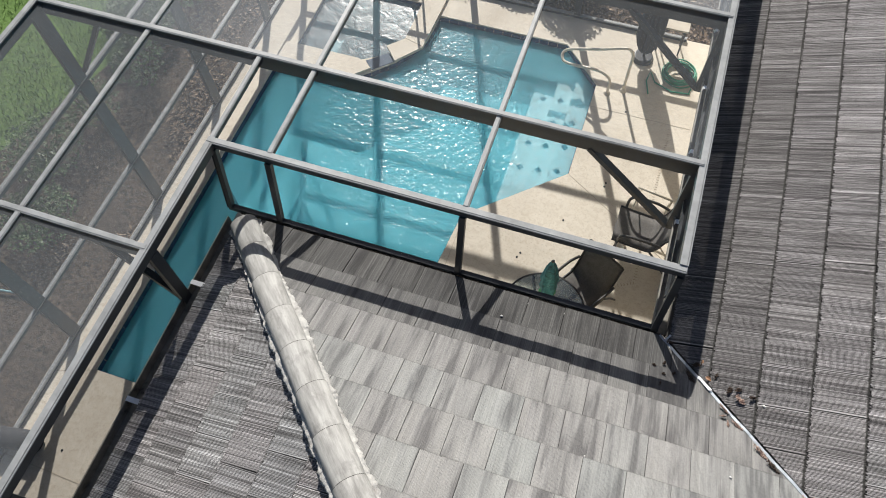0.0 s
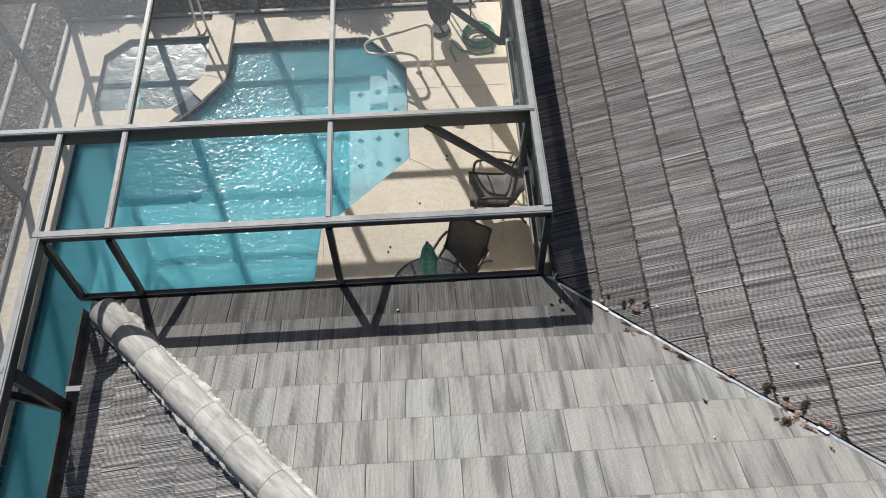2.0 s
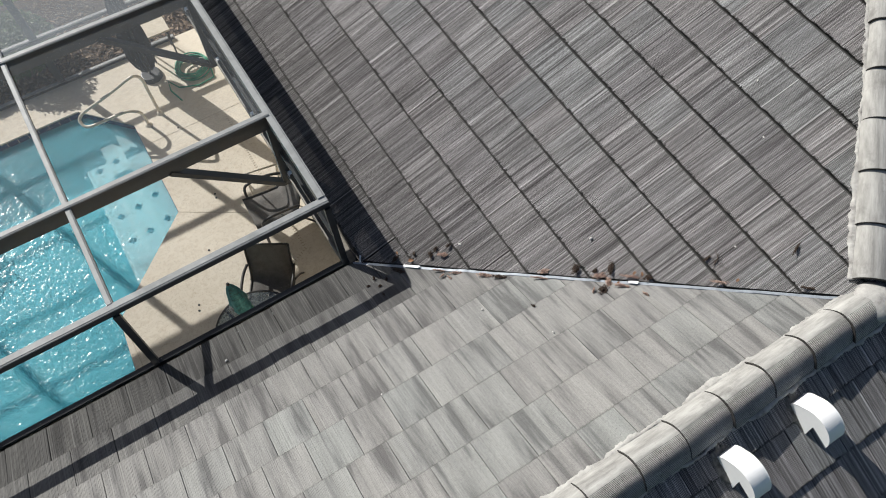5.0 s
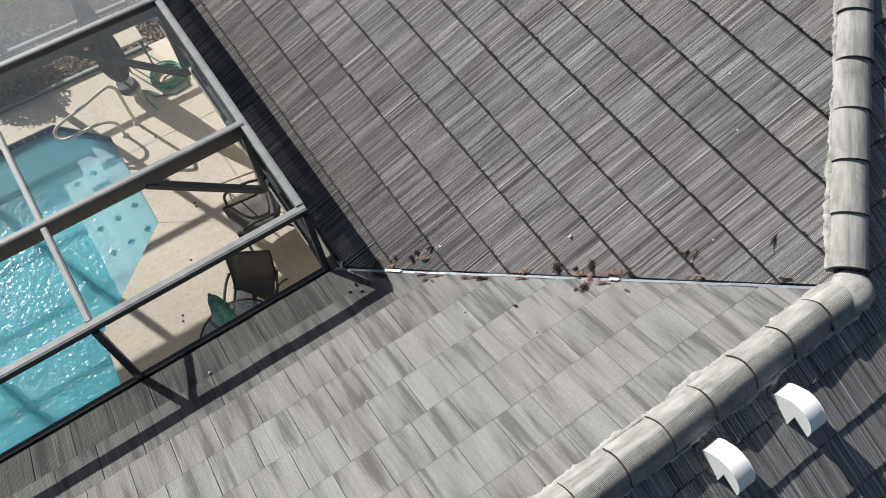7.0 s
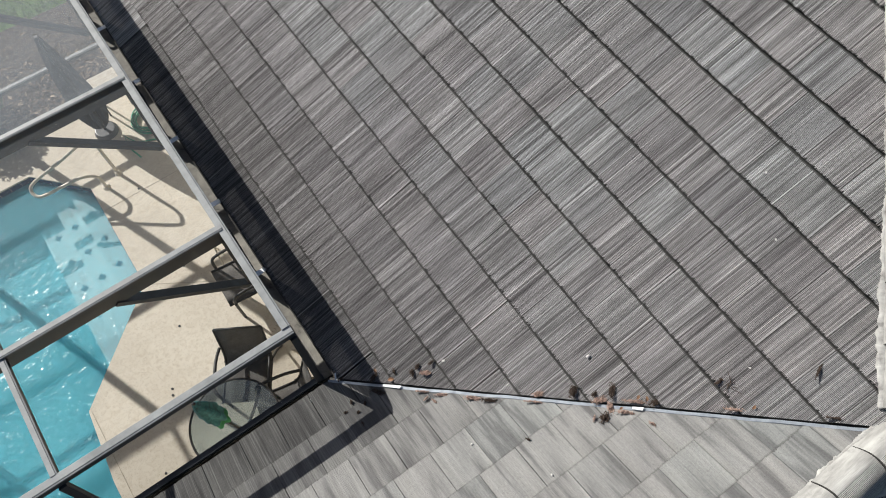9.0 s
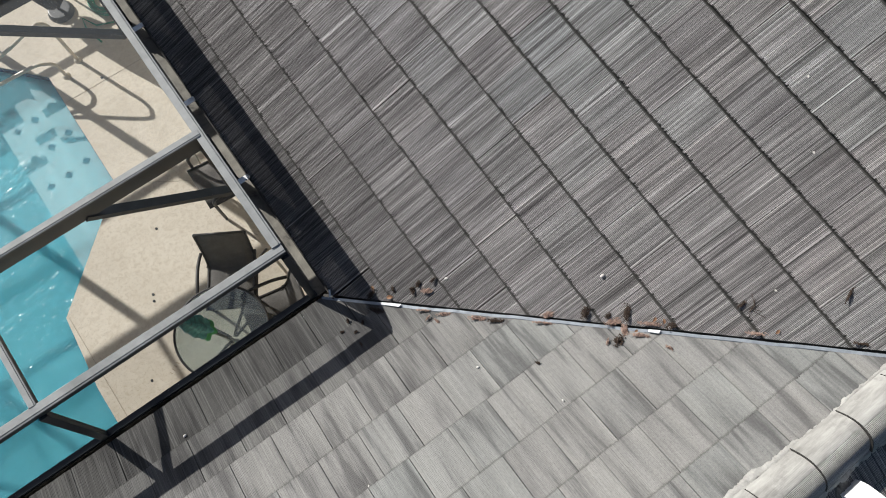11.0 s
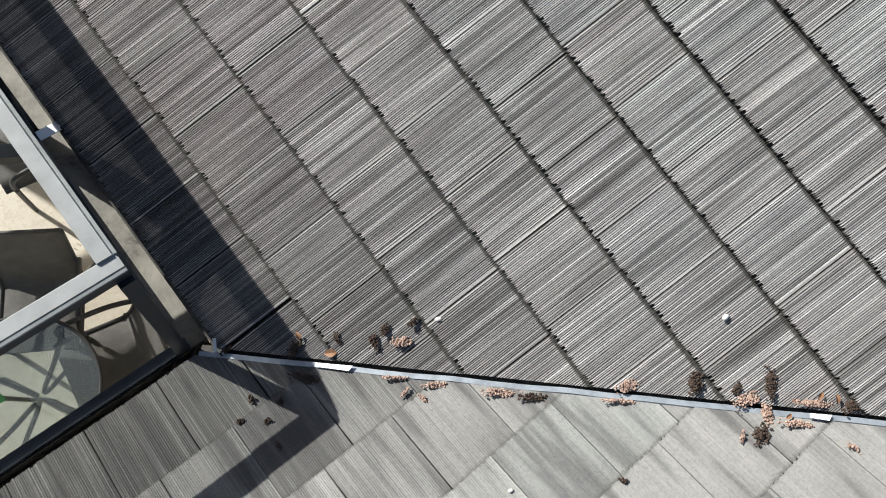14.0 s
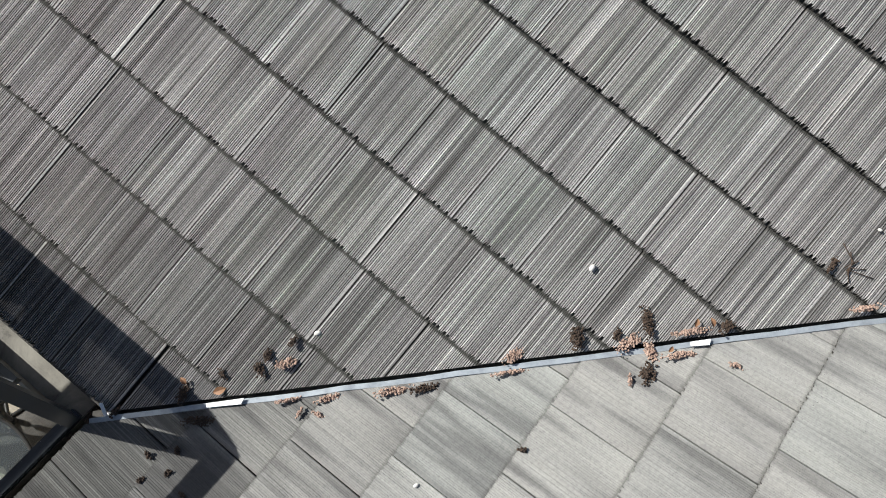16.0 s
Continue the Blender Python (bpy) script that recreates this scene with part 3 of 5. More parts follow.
def beam(p, q, w, h, cap=True, name="beam"):
    """A box beam whose top is at the given line, with the pale screw cap on it, sky sheen in its colour."""
    p, q = Vector(p), Vector(q)
    bm = bm_new()
    drop = Vector((0, 0, h / 2))
    bar(bm, p - drop, q - drop, w, h)
    bevel(bm, 0.004, 1)
    body = part(name, bm, bronze, cage)
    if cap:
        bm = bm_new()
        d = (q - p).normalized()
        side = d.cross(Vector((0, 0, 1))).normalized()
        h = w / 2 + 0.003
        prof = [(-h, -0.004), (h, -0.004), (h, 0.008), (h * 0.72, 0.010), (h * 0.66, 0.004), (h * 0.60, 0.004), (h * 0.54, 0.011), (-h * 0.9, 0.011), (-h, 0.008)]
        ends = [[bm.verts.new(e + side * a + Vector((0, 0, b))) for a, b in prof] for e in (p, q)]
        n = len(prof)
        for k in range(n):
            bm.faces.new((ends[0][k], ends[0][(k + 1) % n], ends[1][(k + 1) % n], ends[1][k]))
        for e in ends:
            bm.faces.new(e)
        part("cap", bm, cap_metal, body, "chalky pale grey cap strip with sky sheen in its colour")
    return body


def post(x, y, z0, z1, wx=0.05, wy=0.05):
    bm = bm_new()
    box(bm, x - wx / 2, x + wx / 2, y - wy / 2, y + wy / 2, z0, z1)
    bevel(bm, 0.004, 1)
    return part("post", bm, bronze, cage)


for y in BAYS:
    beam((XO, y, TOP + 0.02), (XR, y, TOP + 0.02), 0.05, 0.17, name="main_beam")
for y in SIDE_BAYS:
    beam((XO, y, TOP + 0.005), (XL, y, TOP + 0.005), 0.05, 0.17, name="main_beam")
beam((XL - 0.03, YF, TOP), (XR + 0.03, YF, TOP), 0.06, 0.07, name="front_beam")
beam((XR, YF + 0.03, TOP + 0.01), (XR, YB, TOP + 0.01), 0.062, 0.10, name="side_beam")
beam((XL, -6.0, TOP + 0.002), (XL, YF - 0.03, TOP + 0.002), 0.062, 0.10, name="side_beam")
COLS = (-1.862, -3.62)
runs = list(zip((YF + 0.03, *(y + 0.03 for y in BAYS)), (*(y - 0.03 for y in BAYS), YB)))
beam((XL, YF + 0.03, TOP), (XL, BAYS[0] - 0.03, TOP + 0.01), 0.042, 0.05, name="purlin")
for x in COLS:
    for y0, y1 in runs:
        beam((x, y0, TOP + 0.005), (x, y1, TOP + 0.005), 0.042, 0.05, name="purlin")
outer = [(-6.0, SIDE_BAYS[1] - 0.03), (SIDE_BAYS[1] + 0.03, SIDE_BAYS[0] - 0.03), (SIDE_BAYS[0] + 0.03, BAYS[0] - 0.03)]
for y0, y1 in outer + runs[1:]:
    beam((-5.345, y0, TOP + 0.005), (-5.345, y1, TOP + 0.005), 0.042, 0.05, name="purlin")
beam((XO, -6.0, TOP + 0.02), (XO, YB, TOP + 0.02), 0.06, 0.12, name="side_beam")
beam((XO + 0.03, YB, TOP + 0.02), (XR - 0.04, YB, TOP + 0.02), 0.06, 0.12, name="front_beam")
# low front wall on the gutter
FY = YF - 0.025
FOOT_Y, FOOT_Z = 0.115, EAVE - 0.055
for x in (COLS[0] - 0.008, COLS[1] - 0.008, XL + 0.02, XR + 0.005):
    bm = bm_new()
    bar(bm, (x, FOOT_Y, FOOT_Z - 0.01), (x, FY, TOP - 0.072), 0.055, 0.05, (0, 1, 0))
    bevel(bm, 0.004, 1)
    part("post", bm, bronze, cage)
beam((XL, FOOT_Y, FOOT_Z), (XR + 0.04, FOOT_Y, FOOT_Z), 0.045, 0.06, cap=False, name="bottom_rail")
beam((XL + 0.03, -6.0, BASE + 0.05), (XL + 0.03, FY - 0.04, BASE + 0.05), 0.05, 0.05, cap=False, name="bottom_rail")
beam((XR + 0.01, FY + 0.03, EAVE + 0.26), (XR + 0.01, YB, EAVE + 0.26), 0.05, 0.05, cap=False, name="bottom_rail")
for y in SIDE_BAYS:
    post(XL + 0.01, y, BASE + 0.05, TOP - 0.1, 0.05, 0.10)
for y in BAYS:
    post(XR - 0.005, y, BASE + 0.05, TOP - 0.1, 0.11, 0.05)
    bm = bm_new()
    bar(bm, (-1.04, y, TOP - 0.13), (-0.15, y, TOP - 1.0), 0.045, 0.075, (0, 1, 0))
    bevel(bm, 0.004, 1)
    part("knee_brace", bm, bronze, cage)
for y in SIDE_BAYS:
    bm = bm_new()
    bar(bm, (-4.68, y, TOP - 0.08), (-4.21, y, TOP - 0.9), 0.045, 0.06, (0, 1, 0))
    bevel(bm, 0.004, 1)
    part("knee_brace", bm, bronze, cage)
for y in (*SIDE_BAYS, *BAYS, YB):
    post(XO, y - 0.1 * (y < 6), 0.0, TOP - 0.1, 0.05, 0.16)
    bm = bm_new()
    bar(bm, (XO + 0.62, y, TOP - 0.14), (XO + 0.02, y, TOP - 1.0), 0.045, 0.06, (0, 1, 0))
    part("knee_brace", bm, bronze, cage)
for x in (-5.345, *COLS):
    post(x, YB, 0.0, TOP - 0.1, 0.10, 0.05)
RAILS = (0.05, 0.92, 2.40)
for z in RAILS:
    beam((XO, -6.0, z), (XO, YB, z), 0.05, 0.05, name="chair_rail")
    beam((XO + 0.03, YB, z), (XR, YB, z), 0.05, 0.05, name="chair_rail")


def screen(corners, mat=None):
    bm = bm_new()
    bm.faces.new([bm.verts.new(c) for c in corners])
    return part("screen_panel", bm, mat or screen_mat, cage, "grey fibreglass insect screen")


heights = ((0.05, 0.87), (0.92, 2.35), (2.40, TOP - 0.1))
spans = [(XO + 0.03, -5.375), (-5.315, -3.65), (-3.59, -1.89), (-1.835, XR - 0.03)]
for z0, z1 in heights:
    for x0, x1 in spans:
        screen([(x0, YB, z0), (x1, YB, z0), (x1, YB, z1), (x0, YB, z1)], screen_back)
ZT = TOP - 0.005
# sunlit haze tone over the back bays, clearest tone where seen steeply
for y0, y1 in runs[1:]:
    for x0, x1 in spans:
        screen([(x0, y0, ZT), (x1, y0, ZT), (x1, y1, ZT), (x0, y1, ZT)], screen_hazy if y0 > 3 else (screen_steep if x0 > -3.6 and y0 < 2 else screen_mat))
for y0, y1 in outer:
    for x0, x1 in ((XO + 0.03, -5.375), (-5.315, XL - 0.04)):
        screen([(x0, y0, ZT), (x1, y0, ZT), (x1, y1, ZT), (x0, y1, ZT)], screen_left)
# nearly closed cover stands for mesh crossed by grazing sun
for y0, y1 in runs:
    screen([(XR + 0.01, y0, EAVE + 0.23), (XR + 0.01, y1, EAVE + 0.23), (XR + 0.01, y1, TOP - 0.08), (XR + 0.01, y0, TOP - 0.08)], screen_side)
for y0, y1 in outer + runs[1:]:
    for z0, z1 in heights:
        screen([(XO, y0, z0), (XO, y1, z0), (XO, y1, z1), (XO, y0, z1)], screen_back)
for x0, x1 in ((XL + 0.03, -3.65), (-3.59, -1.89), (-1.835, XR - 0.03)):
    screen([(x0, YF + 0.03, ZT), (x1, YF + 0.03, ZT), (x1, BAYS[0] - 0.03, ZT), (x0, BAYS[0] - 0.03, ZT)], screen_front)
for x0, x1 in ((XL + 0.05, -3.66), (-3.60, -1.90), (-1.84, XR - 0.02)):
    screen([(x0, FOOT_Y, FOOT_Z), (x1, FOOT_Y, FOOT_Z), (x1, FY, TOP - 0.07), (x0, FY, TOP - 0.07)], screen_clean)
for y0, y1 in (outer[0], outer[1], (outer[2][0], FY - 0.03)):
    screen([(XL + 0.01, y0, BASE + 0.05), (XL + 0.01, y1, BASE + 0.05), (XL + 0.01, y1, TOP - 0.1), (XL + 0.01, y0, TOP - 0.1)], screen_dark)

# ---- house walls under the eaves ----
for nm, b in (("wall_pool", (-3.70, 0.36, -0.42, -0.22, 0.0, EAVE - 0.24)), ("wall_main", (0.36, 0.56, -0.42, 9.0, 0.0, EAVE - 0.24)),
              ("wall_hip", (-3.70, -3.50, -5.0, -0.42, 0.0, EAVE - 0.24))):
    bm = bm_new()
    box(bm, *b)
    solid(nm, bm, stucco, "cream stucco house wall under the eave", "wall", "structure")
bm = bm_new()
box(bm, -3.95, 0.0, -0.9, -0.01, EAVE - 0.24, EAVE - 0.21)
solid("trim_soffit", bm, white_metal, "white soffit under the eave", "soffit", "structure")


# ---- ridges and hips ----
grooves_of_ridge = grooves["weathered_grey_roof_tile"]


def cap_mesh(width, height, length, seed, grooves):
    """A ridge tile: an arched strip along +x with a thick front lip."""
    rng = random.Random(seed)
    bm = bm_new()
    n = 72 if grooves else 18
    rings = []
    for x, grow in ((0.0, 0.007), (0.005, 0.008), (length, 0.0)):
        ring = []
        for k in range(n + 1):
            a = math.pi * k / n
            if grooves:
                t = 1 - 2 * k / n
                # side turned from the sun: groove shade goes into depth and colour
                dz = (0.0 if k % 2 else -(0.0035 if k > n * 0.42 else 0.0006)) if 0 < k < n else 0.0
                ring.append(bm.verts.new((x, t * (width / 2 + grow), (1 - abs(t) ** 2.3) * (height + grow) + dz)))
            else:
                ring.append(bm.verts.new((x, math.cos(a) * (width / 2 + grow), math.sin(a) ** 0.8 * (height + grow))))
        rings.append(ring)
    under = [bm.verts.new((0.0, v.co.y * 0.88, max(v.co.z - 0.028, 0))) for v in rings[0]]
    for r0, r1 in zip(rings, rings[1:]):
        for k in range(n):
            f = bm.faces.new((r0[k], r0[k + 1], r1[k + 1], r1[k]))
            f.smooth = not grooves
            f.material_index = 2 if r0 is rings[0] else (1 if grooves and k > n * 0.42 and k % 2 else 0)
    for k in range(n):
        bm.faces.new((under[k], under[k + 1], rings[0][k + 1], rings[0][k])).material_index = 2
    bmesh.ops.recalc_face_normals(bm, faces=bm.faces)
    me = bpy.data.meshes.new("ridge_tile")
    bm.to_mesh(me)
    bm.free()
    for m in (ridge_tile, grooves_of_ridge, tile_edge):
        me.materials.append(m)
    return me


def mortar_run(parent, p, q, r, seed):
    """A lumpy bed of mortar squeezed out along a row of ridge tiles."""
    rng = random.Random(seed)
    p, q = Vector(p), Vector(q)
    n = max(6, int((q - p).length / 0.013))
    side = (q - p).normalized().cross(Vector((0, 0, 1)))
    pts, rs = [], []
    drift, fat = 0.0, 0.9
    for i in range(n + 1):
        drift = drift * 0.85 + rng.uniform(-0.007, 0.007)
        pts.append(p.lerp(q, i / n) + side * drift + Vector((0, 0, rng.uniform(-0.006, 0.004))))
        fat = min(1.3, max(0.5, fat + rng.uniform(-0.16, 0.16)))
        rs.append(r * fat * rng.uniform(0.9, 1.1))
    bm = bm_new()
    tube(bm, pts, rs, 7)
    # smeared flat down the slope on its outer side
    out = 1 if p.y > 0 else -1
    for i, v in enumerate(bm.verts):
        c = pts[i // 7]
        e = v.co - c
        v.co = c + Vector((e.x, e.y * 2.3 - out * 0.004, e.z * 0.5 - out * e.y * 0.7 - 0.002))
    return part("mortar", bm, mortar, parent, "rough pale cement mortar")


def cap_row(name, label, p, q, width, height, step, grooves, side_drop, seed):
    """Overlapping ridge tiles from p to q, bedded in mortar."""
    rng = random.Random(seed)
    p, q = Vector(p), Vector(q)
    d = (q - p).normalized()
    side = d.cross(Vector((0, 0, 1))).normalized()
    up = side.cross(d)
    m = Matrix((d, -side, up)).transposed().to_4x4()
    m.translation = p
    row = new(name)
    row.empty_display_size = 0.2
    row.matrix_basis = m
    tagged(row, label, "roof ridge", "", "structure")
    shapes = [cap_mesh(width, height, step + 0.05, seed + i, grooves) for i in range(3)]
    n = int((q - p).length / step)
    for i in range(n + 1):
        ob = new("ridge_tile", shapes[i % 3])
        ob.parent = row
        ob.matrix_basis = pose(i * step, rng.uniform(-0.006, 0.006), rng.uniform(-0.004, 0.004), 0, 1.8, rng.uniform(-0.9, 0.9))
    length = (n + 1) * step
    for s in (-1, 1):
        mortar_run(row, (0, s * (width / 2 + 0.012), -side_drop), (length, s * (width / 2 + 0.012), -side_drop), (0.011 if s > 0 else 0.008) if width > 0.24 else 0.014, seed + 7 + s)
    return row


RZ = EAVE - RIDGE_Y * S
cap_row("trim_ridge", "row of pale ribbed concrete ridge tiles bedded in mortar", (-1.27, RIDGE_Y, RZ - 0.03), (2.40, RIDGE_Y, RZ - 0.03), 0.28, 0.115, 0.365, True, 0.02, 40)
cap_row("trim_hip_pool", "row of smooth pale barrel hip tiles bedded in mortar", (HIP_X + 0.07, -0.07, EAVE + 0.02), (HIP_X - RIDGE_Y - 0.12, RIDGE_Y + 0.12, RZ), 0.235, 0.10, 0.42, False, 0.01, 50)
cap_row("trim_hip_main", "row of pale concrete hip tiles bedded in mortar", (2.79, -2.60, RZ + 0.01), (6.09, 0.99, RZ + 3.40 * S + 0.01), 0.25, 0.10, 0.40, False, 0.01, 60)
# the knuckle where ridge and hip meet
bm = bm_new()
bmesh.ops.create_icosphere(bm, subdivisions=3, radius=0.15)
for v in bm.verts:
    v.co = Vector((v.co.x, v.co.y, v.co.z * 0.62)) * (1 + 0.05 * noise.noise(v.co * 9))
    v.co += Vector((-RIDGE_Y, RIDGE_Y - 0.01, RZ + 0.0))
for f in bm.faces:
    f.smooth = True
solid("trim_knuckle", bm, mortar, "rounded mortar joint where ridge and hip meet", "mortar", "structure")

# ---- valley ----
bm = bm_new()
vl = [(-0.022, -0.018), (-0.012, 0.002), (-0.010, 0.007), (0.010, 0.010), (0.012, -0.012), (0.018, -0.036), (0.044, -0.040)]
n = 26
along = Vector((1, -1, S)).normalized()
across = Vector((1, 1, 0)).normalized()
rng = random.Random(3)
rows = []
for i in range(n + 1):
    c = Vector((0.0, 0.0, EAVE - 0.006)) + along * (-0.06 + 3.9 * i / n)
    w = rng.uniform(-0.003, 0.003)
    rows.append([bm.verts.new(c + across * (a + w) + Vector((0, 0, b + w * 0.5))) for a, b in vl])
for r0, r1 in zip(rows, rows[1:]):
    for k in range(len(vl) - 1):
        # main-side faces painted dark as underlay, for the shade under tile edges
        bm.faces.new((r0[k], r0[k + 1], r1[k + 1], r1[k])).material_index = int(k > 3)
valley = solid("trim_valley", bm, valley_metal, "dented galvanised metal valley flashing between the roof slopes", "flashing", "structure")
valley.data.materials.append(underlay)
for v, r in ((0.50, 0.07), (2.36, 0.035)):
    bm = bm_new()
    c = Vector((0, 0, EAVE + 0.012)) + along * v
    vs = [bm.verts.new(c + along * a + across * b + Vector((0, 0, z))) for a, b, z in ((-r, -0.008, 0.004), (r, -0.012, 0.002), (r * 1.2, 0.010, 0.006), (-r, 0.008, 0.010))]
    bm.faces.new(vs)
    ex = bmesh.ops.extrude_face_region(bm, geom=bm.faces[:])
    for g in ex["geom"]:
        if isinstance(g, bmesh.types.BMVert):
            g.co.z += 0.003
    part("flap", bm, white_metal, valley, "bent bright metal flap")
# folded white corner piece at the foot of the valley
bm = bm_new()
bar(bm, (0.025, 0.02, EAVE - 0.05), (0.045, -0.02, EAVE + 0.015), 0.026, 0.005)
bar(bm, (0.01, 0.00, EAVE - 0.02), (0.04, 0.045, EAVE + 0.035), 0.014, 0.004)
solid("corner_flashing", bm, white_metal, "bent white metal corner flashing at the gutter", "flashing")

# ---- gutters ----
def gutter(name, p, q, inward, label, material=None, wide=1.0):
    """An open box gutter from p to q; inward points to the house."""
    p, q, w = Vector(p), Vector(q), Vector(inward)
    prof = [(0.06, 0.0), (0.06, -0.11), (-0.075, -0.11), (-0.085, 0.0), (-0.072, 0.004), (-0.068, -0.101), (0.054, -0.101), (0.054, 0.0)]
    bm = bm_new()
    ends = [[bm.verts.new(e + w * a * wide + Vector((0, 0, b))) for a, b in prof] for e in (p, q)]
    n = len(prof)
    for k in range(n):
        bm.faces.new((ends[0][k], ends[0][(k + 1) % n], ends[1][(k + 1) % n], ends[1][k]))
    for e in ends:
        bm.faces.new(e)
    return solid(name, bm, material or gutter_mat, label, "gutter", "structure")


GZ = EAVE - 0.055
mm = Mat("gutter_grime", 0.9)
n1 = mm.noise(mm.place(), 12.0, 6, 0.75, 0.4)
mm.color(mm.ramp(n1, [(0.32, (0.016, 0.013, 0.011)), (0.55, (0.055, 0.045, 0.036)), (0.78, (0.17, 0.15, 0.125))]))
mm.bump(n1, 0.8, 0.015)
grime_mat = mm.m
gutter("trim_gutter_main", (-0.03, 0.096, GZ), (-0.03, 9.0, GZ), (1, 0, 0), "dirty pale metal eave gutter full of grime")
gutter("trim_gutter_pool", (-4.05, 0.050, GZ - 0.04), (0.02, 0.050, GZ - 0.04), (0, -1, 0), "narrow eave gutter full of dark wet grime under the low screen wall", grime_mat, 0.5)
gutter("trim_gutter_hip", (-4.07, -6.0, GZ - 0.05), (-4.07, 0.02, GZ - 0.05), (1, 0, 0), "dirty pale metal eave gutter")
for x0, y0, x1, y1 in ((-3.93, 0.004, 0.0, 0.004), (0.045, 0.0, 0.045, 9.0), (-3.985, -6.0, -3.985, -0.02)):
    bm = bm_new()
    bar(bm, (x0, y0, EAVE - 0.16), (x1, y1, EAVE - 0.16), 0.025, 0.18)
    solid("trim_fascia", bm, white_metal, "white painted fascia board", "fascia", "structure")


def strap(at, turn):
    bm = bm_new()
    for a, b in (((-0.095, 0, -0.03), (-0.085, 0, 0.012)), ((-0.088, 0, 0.010), (0.075, 0, 0.014)), ((0.072, 0, 0.014), (0.082, 0, 0.03))):
        bar(bm, a, b, 0.045, 0.005, (0, 0, 1) if abs(a[0] - b[0]) > 0.03 else (1, 0, 0))
    ob = new("gutter_strap", mesh_of("gutter_strap", bm, white_metal))
    ob.matrix_basis = pose(*at, 0, 0, turn)
    return tagged(ob, "white metal gutter strap bridging the gutter", "gutter strap", "gutter straps")


for y in (1.21, 2.05, 2.9, 3.75, 4.6, 5.4):
    strap((-0.012, y, GZ + 0.022), 0)
for y in (-0.72, -1.86, -3.0):
    strap((-4.06, y, GZ - 0.042), 0)

# ---- litter on the roof ----
mm = Mat("dark_dried_seed", 0.85)
mm.color(mm.ramp(mm.noise(mm.place(), 90.0), [(0.3, (0.016, 0.010, 0.007)), (0.7, (0.075, 0.046, 0.030))]))
seed_dark = mm.m
mm = Mat("brown_dried_seed", 0.8)
mm.color(mm.ramp(mm.noise(mm.place(), 70.0), [(0.3, (0.14, 0.085, 0.066)), (0.55, (0.36, 0.25, 0.20)), (0.8, (0.56, 0.44, 0.37))]))
seed_brown = mm.m
mm = Mat("dry_leaf", 0.7)
mm.color(mm.ramp(mm.noise(mm.place(), 30.0), [(0.3, (0.15, 0.07, 0.035)), (0.7, (0.30, 0.16, 0.085))]))
leaf_dry = mm.m
mm = Mat("pale_stone", 0.7)
mm.color(mm.ramp(mm.noise(mm.place(), 40.0), [(0.3, (0.55, 0.53, 0.50)), (0.7, (0.78, 0.77, 0.74))]))
stone_pale = mm.m


def on_main(x, y):
    return Vector((x, y, EAVE + S * x))


def on_pool(x, y):
    return Vector((x, y, EAVE - S * y))


def seed_cluster(at, length, width, n, mat, turn, seed, label):
    """A fallen seed head: many small beads heaped along a stalk."""
    rng = random.Random(seed)
    bm = bm_new()
    for i in range(n * 3):
        a = max(-0.5, min(0.5, rng.gauss(0, 0.22)))
        r = rng.uniform(0.0030, 0.0056)
        c = Vector((a * length + rng.uniform(-0.006, 0.006), max(-0.4 * width, min(0.4 * width, rng.gauss(0, width * 0.2))), 0.003 + abs(rng.gauss(0, 0.005))))
        bmesh.ops.create_icosphere(bm, subdivisions=1, radius=r, matrix=Matrix.Translation(c))
    tube(bm, [(-length * 0.5, 0, 0.004), (0, width * 0.1, 0.008), (length * 0.5, 0, 0.004)], 0.002, 5)
    for _ in range(4):
        k, e = rng.uniform(-0.35, 0.3), rng.uniform(-0.4, 0.4)
        tube(bm, [(length * k, 0, 0.006), (length * (k + 0.08), width * e * 0.5, 0.007), (length * (k + 0.12), width * e, 0.003)], 0.0013, 5)
    ob = new("seed_head", mesh_of("seed_head", bm, mat))
    ob.matrix_basis = Matrix.Translation(at) @ pose(0, 0, 0, 0, 0, turn)
    return tagged(ob, label, "seed cluster", "fallen seed clusters")


DARKS = "black dried palm seed cluster lying on the roof tiles"
BROWNS = "brown dried palm seed cluster caught by the valley metal"
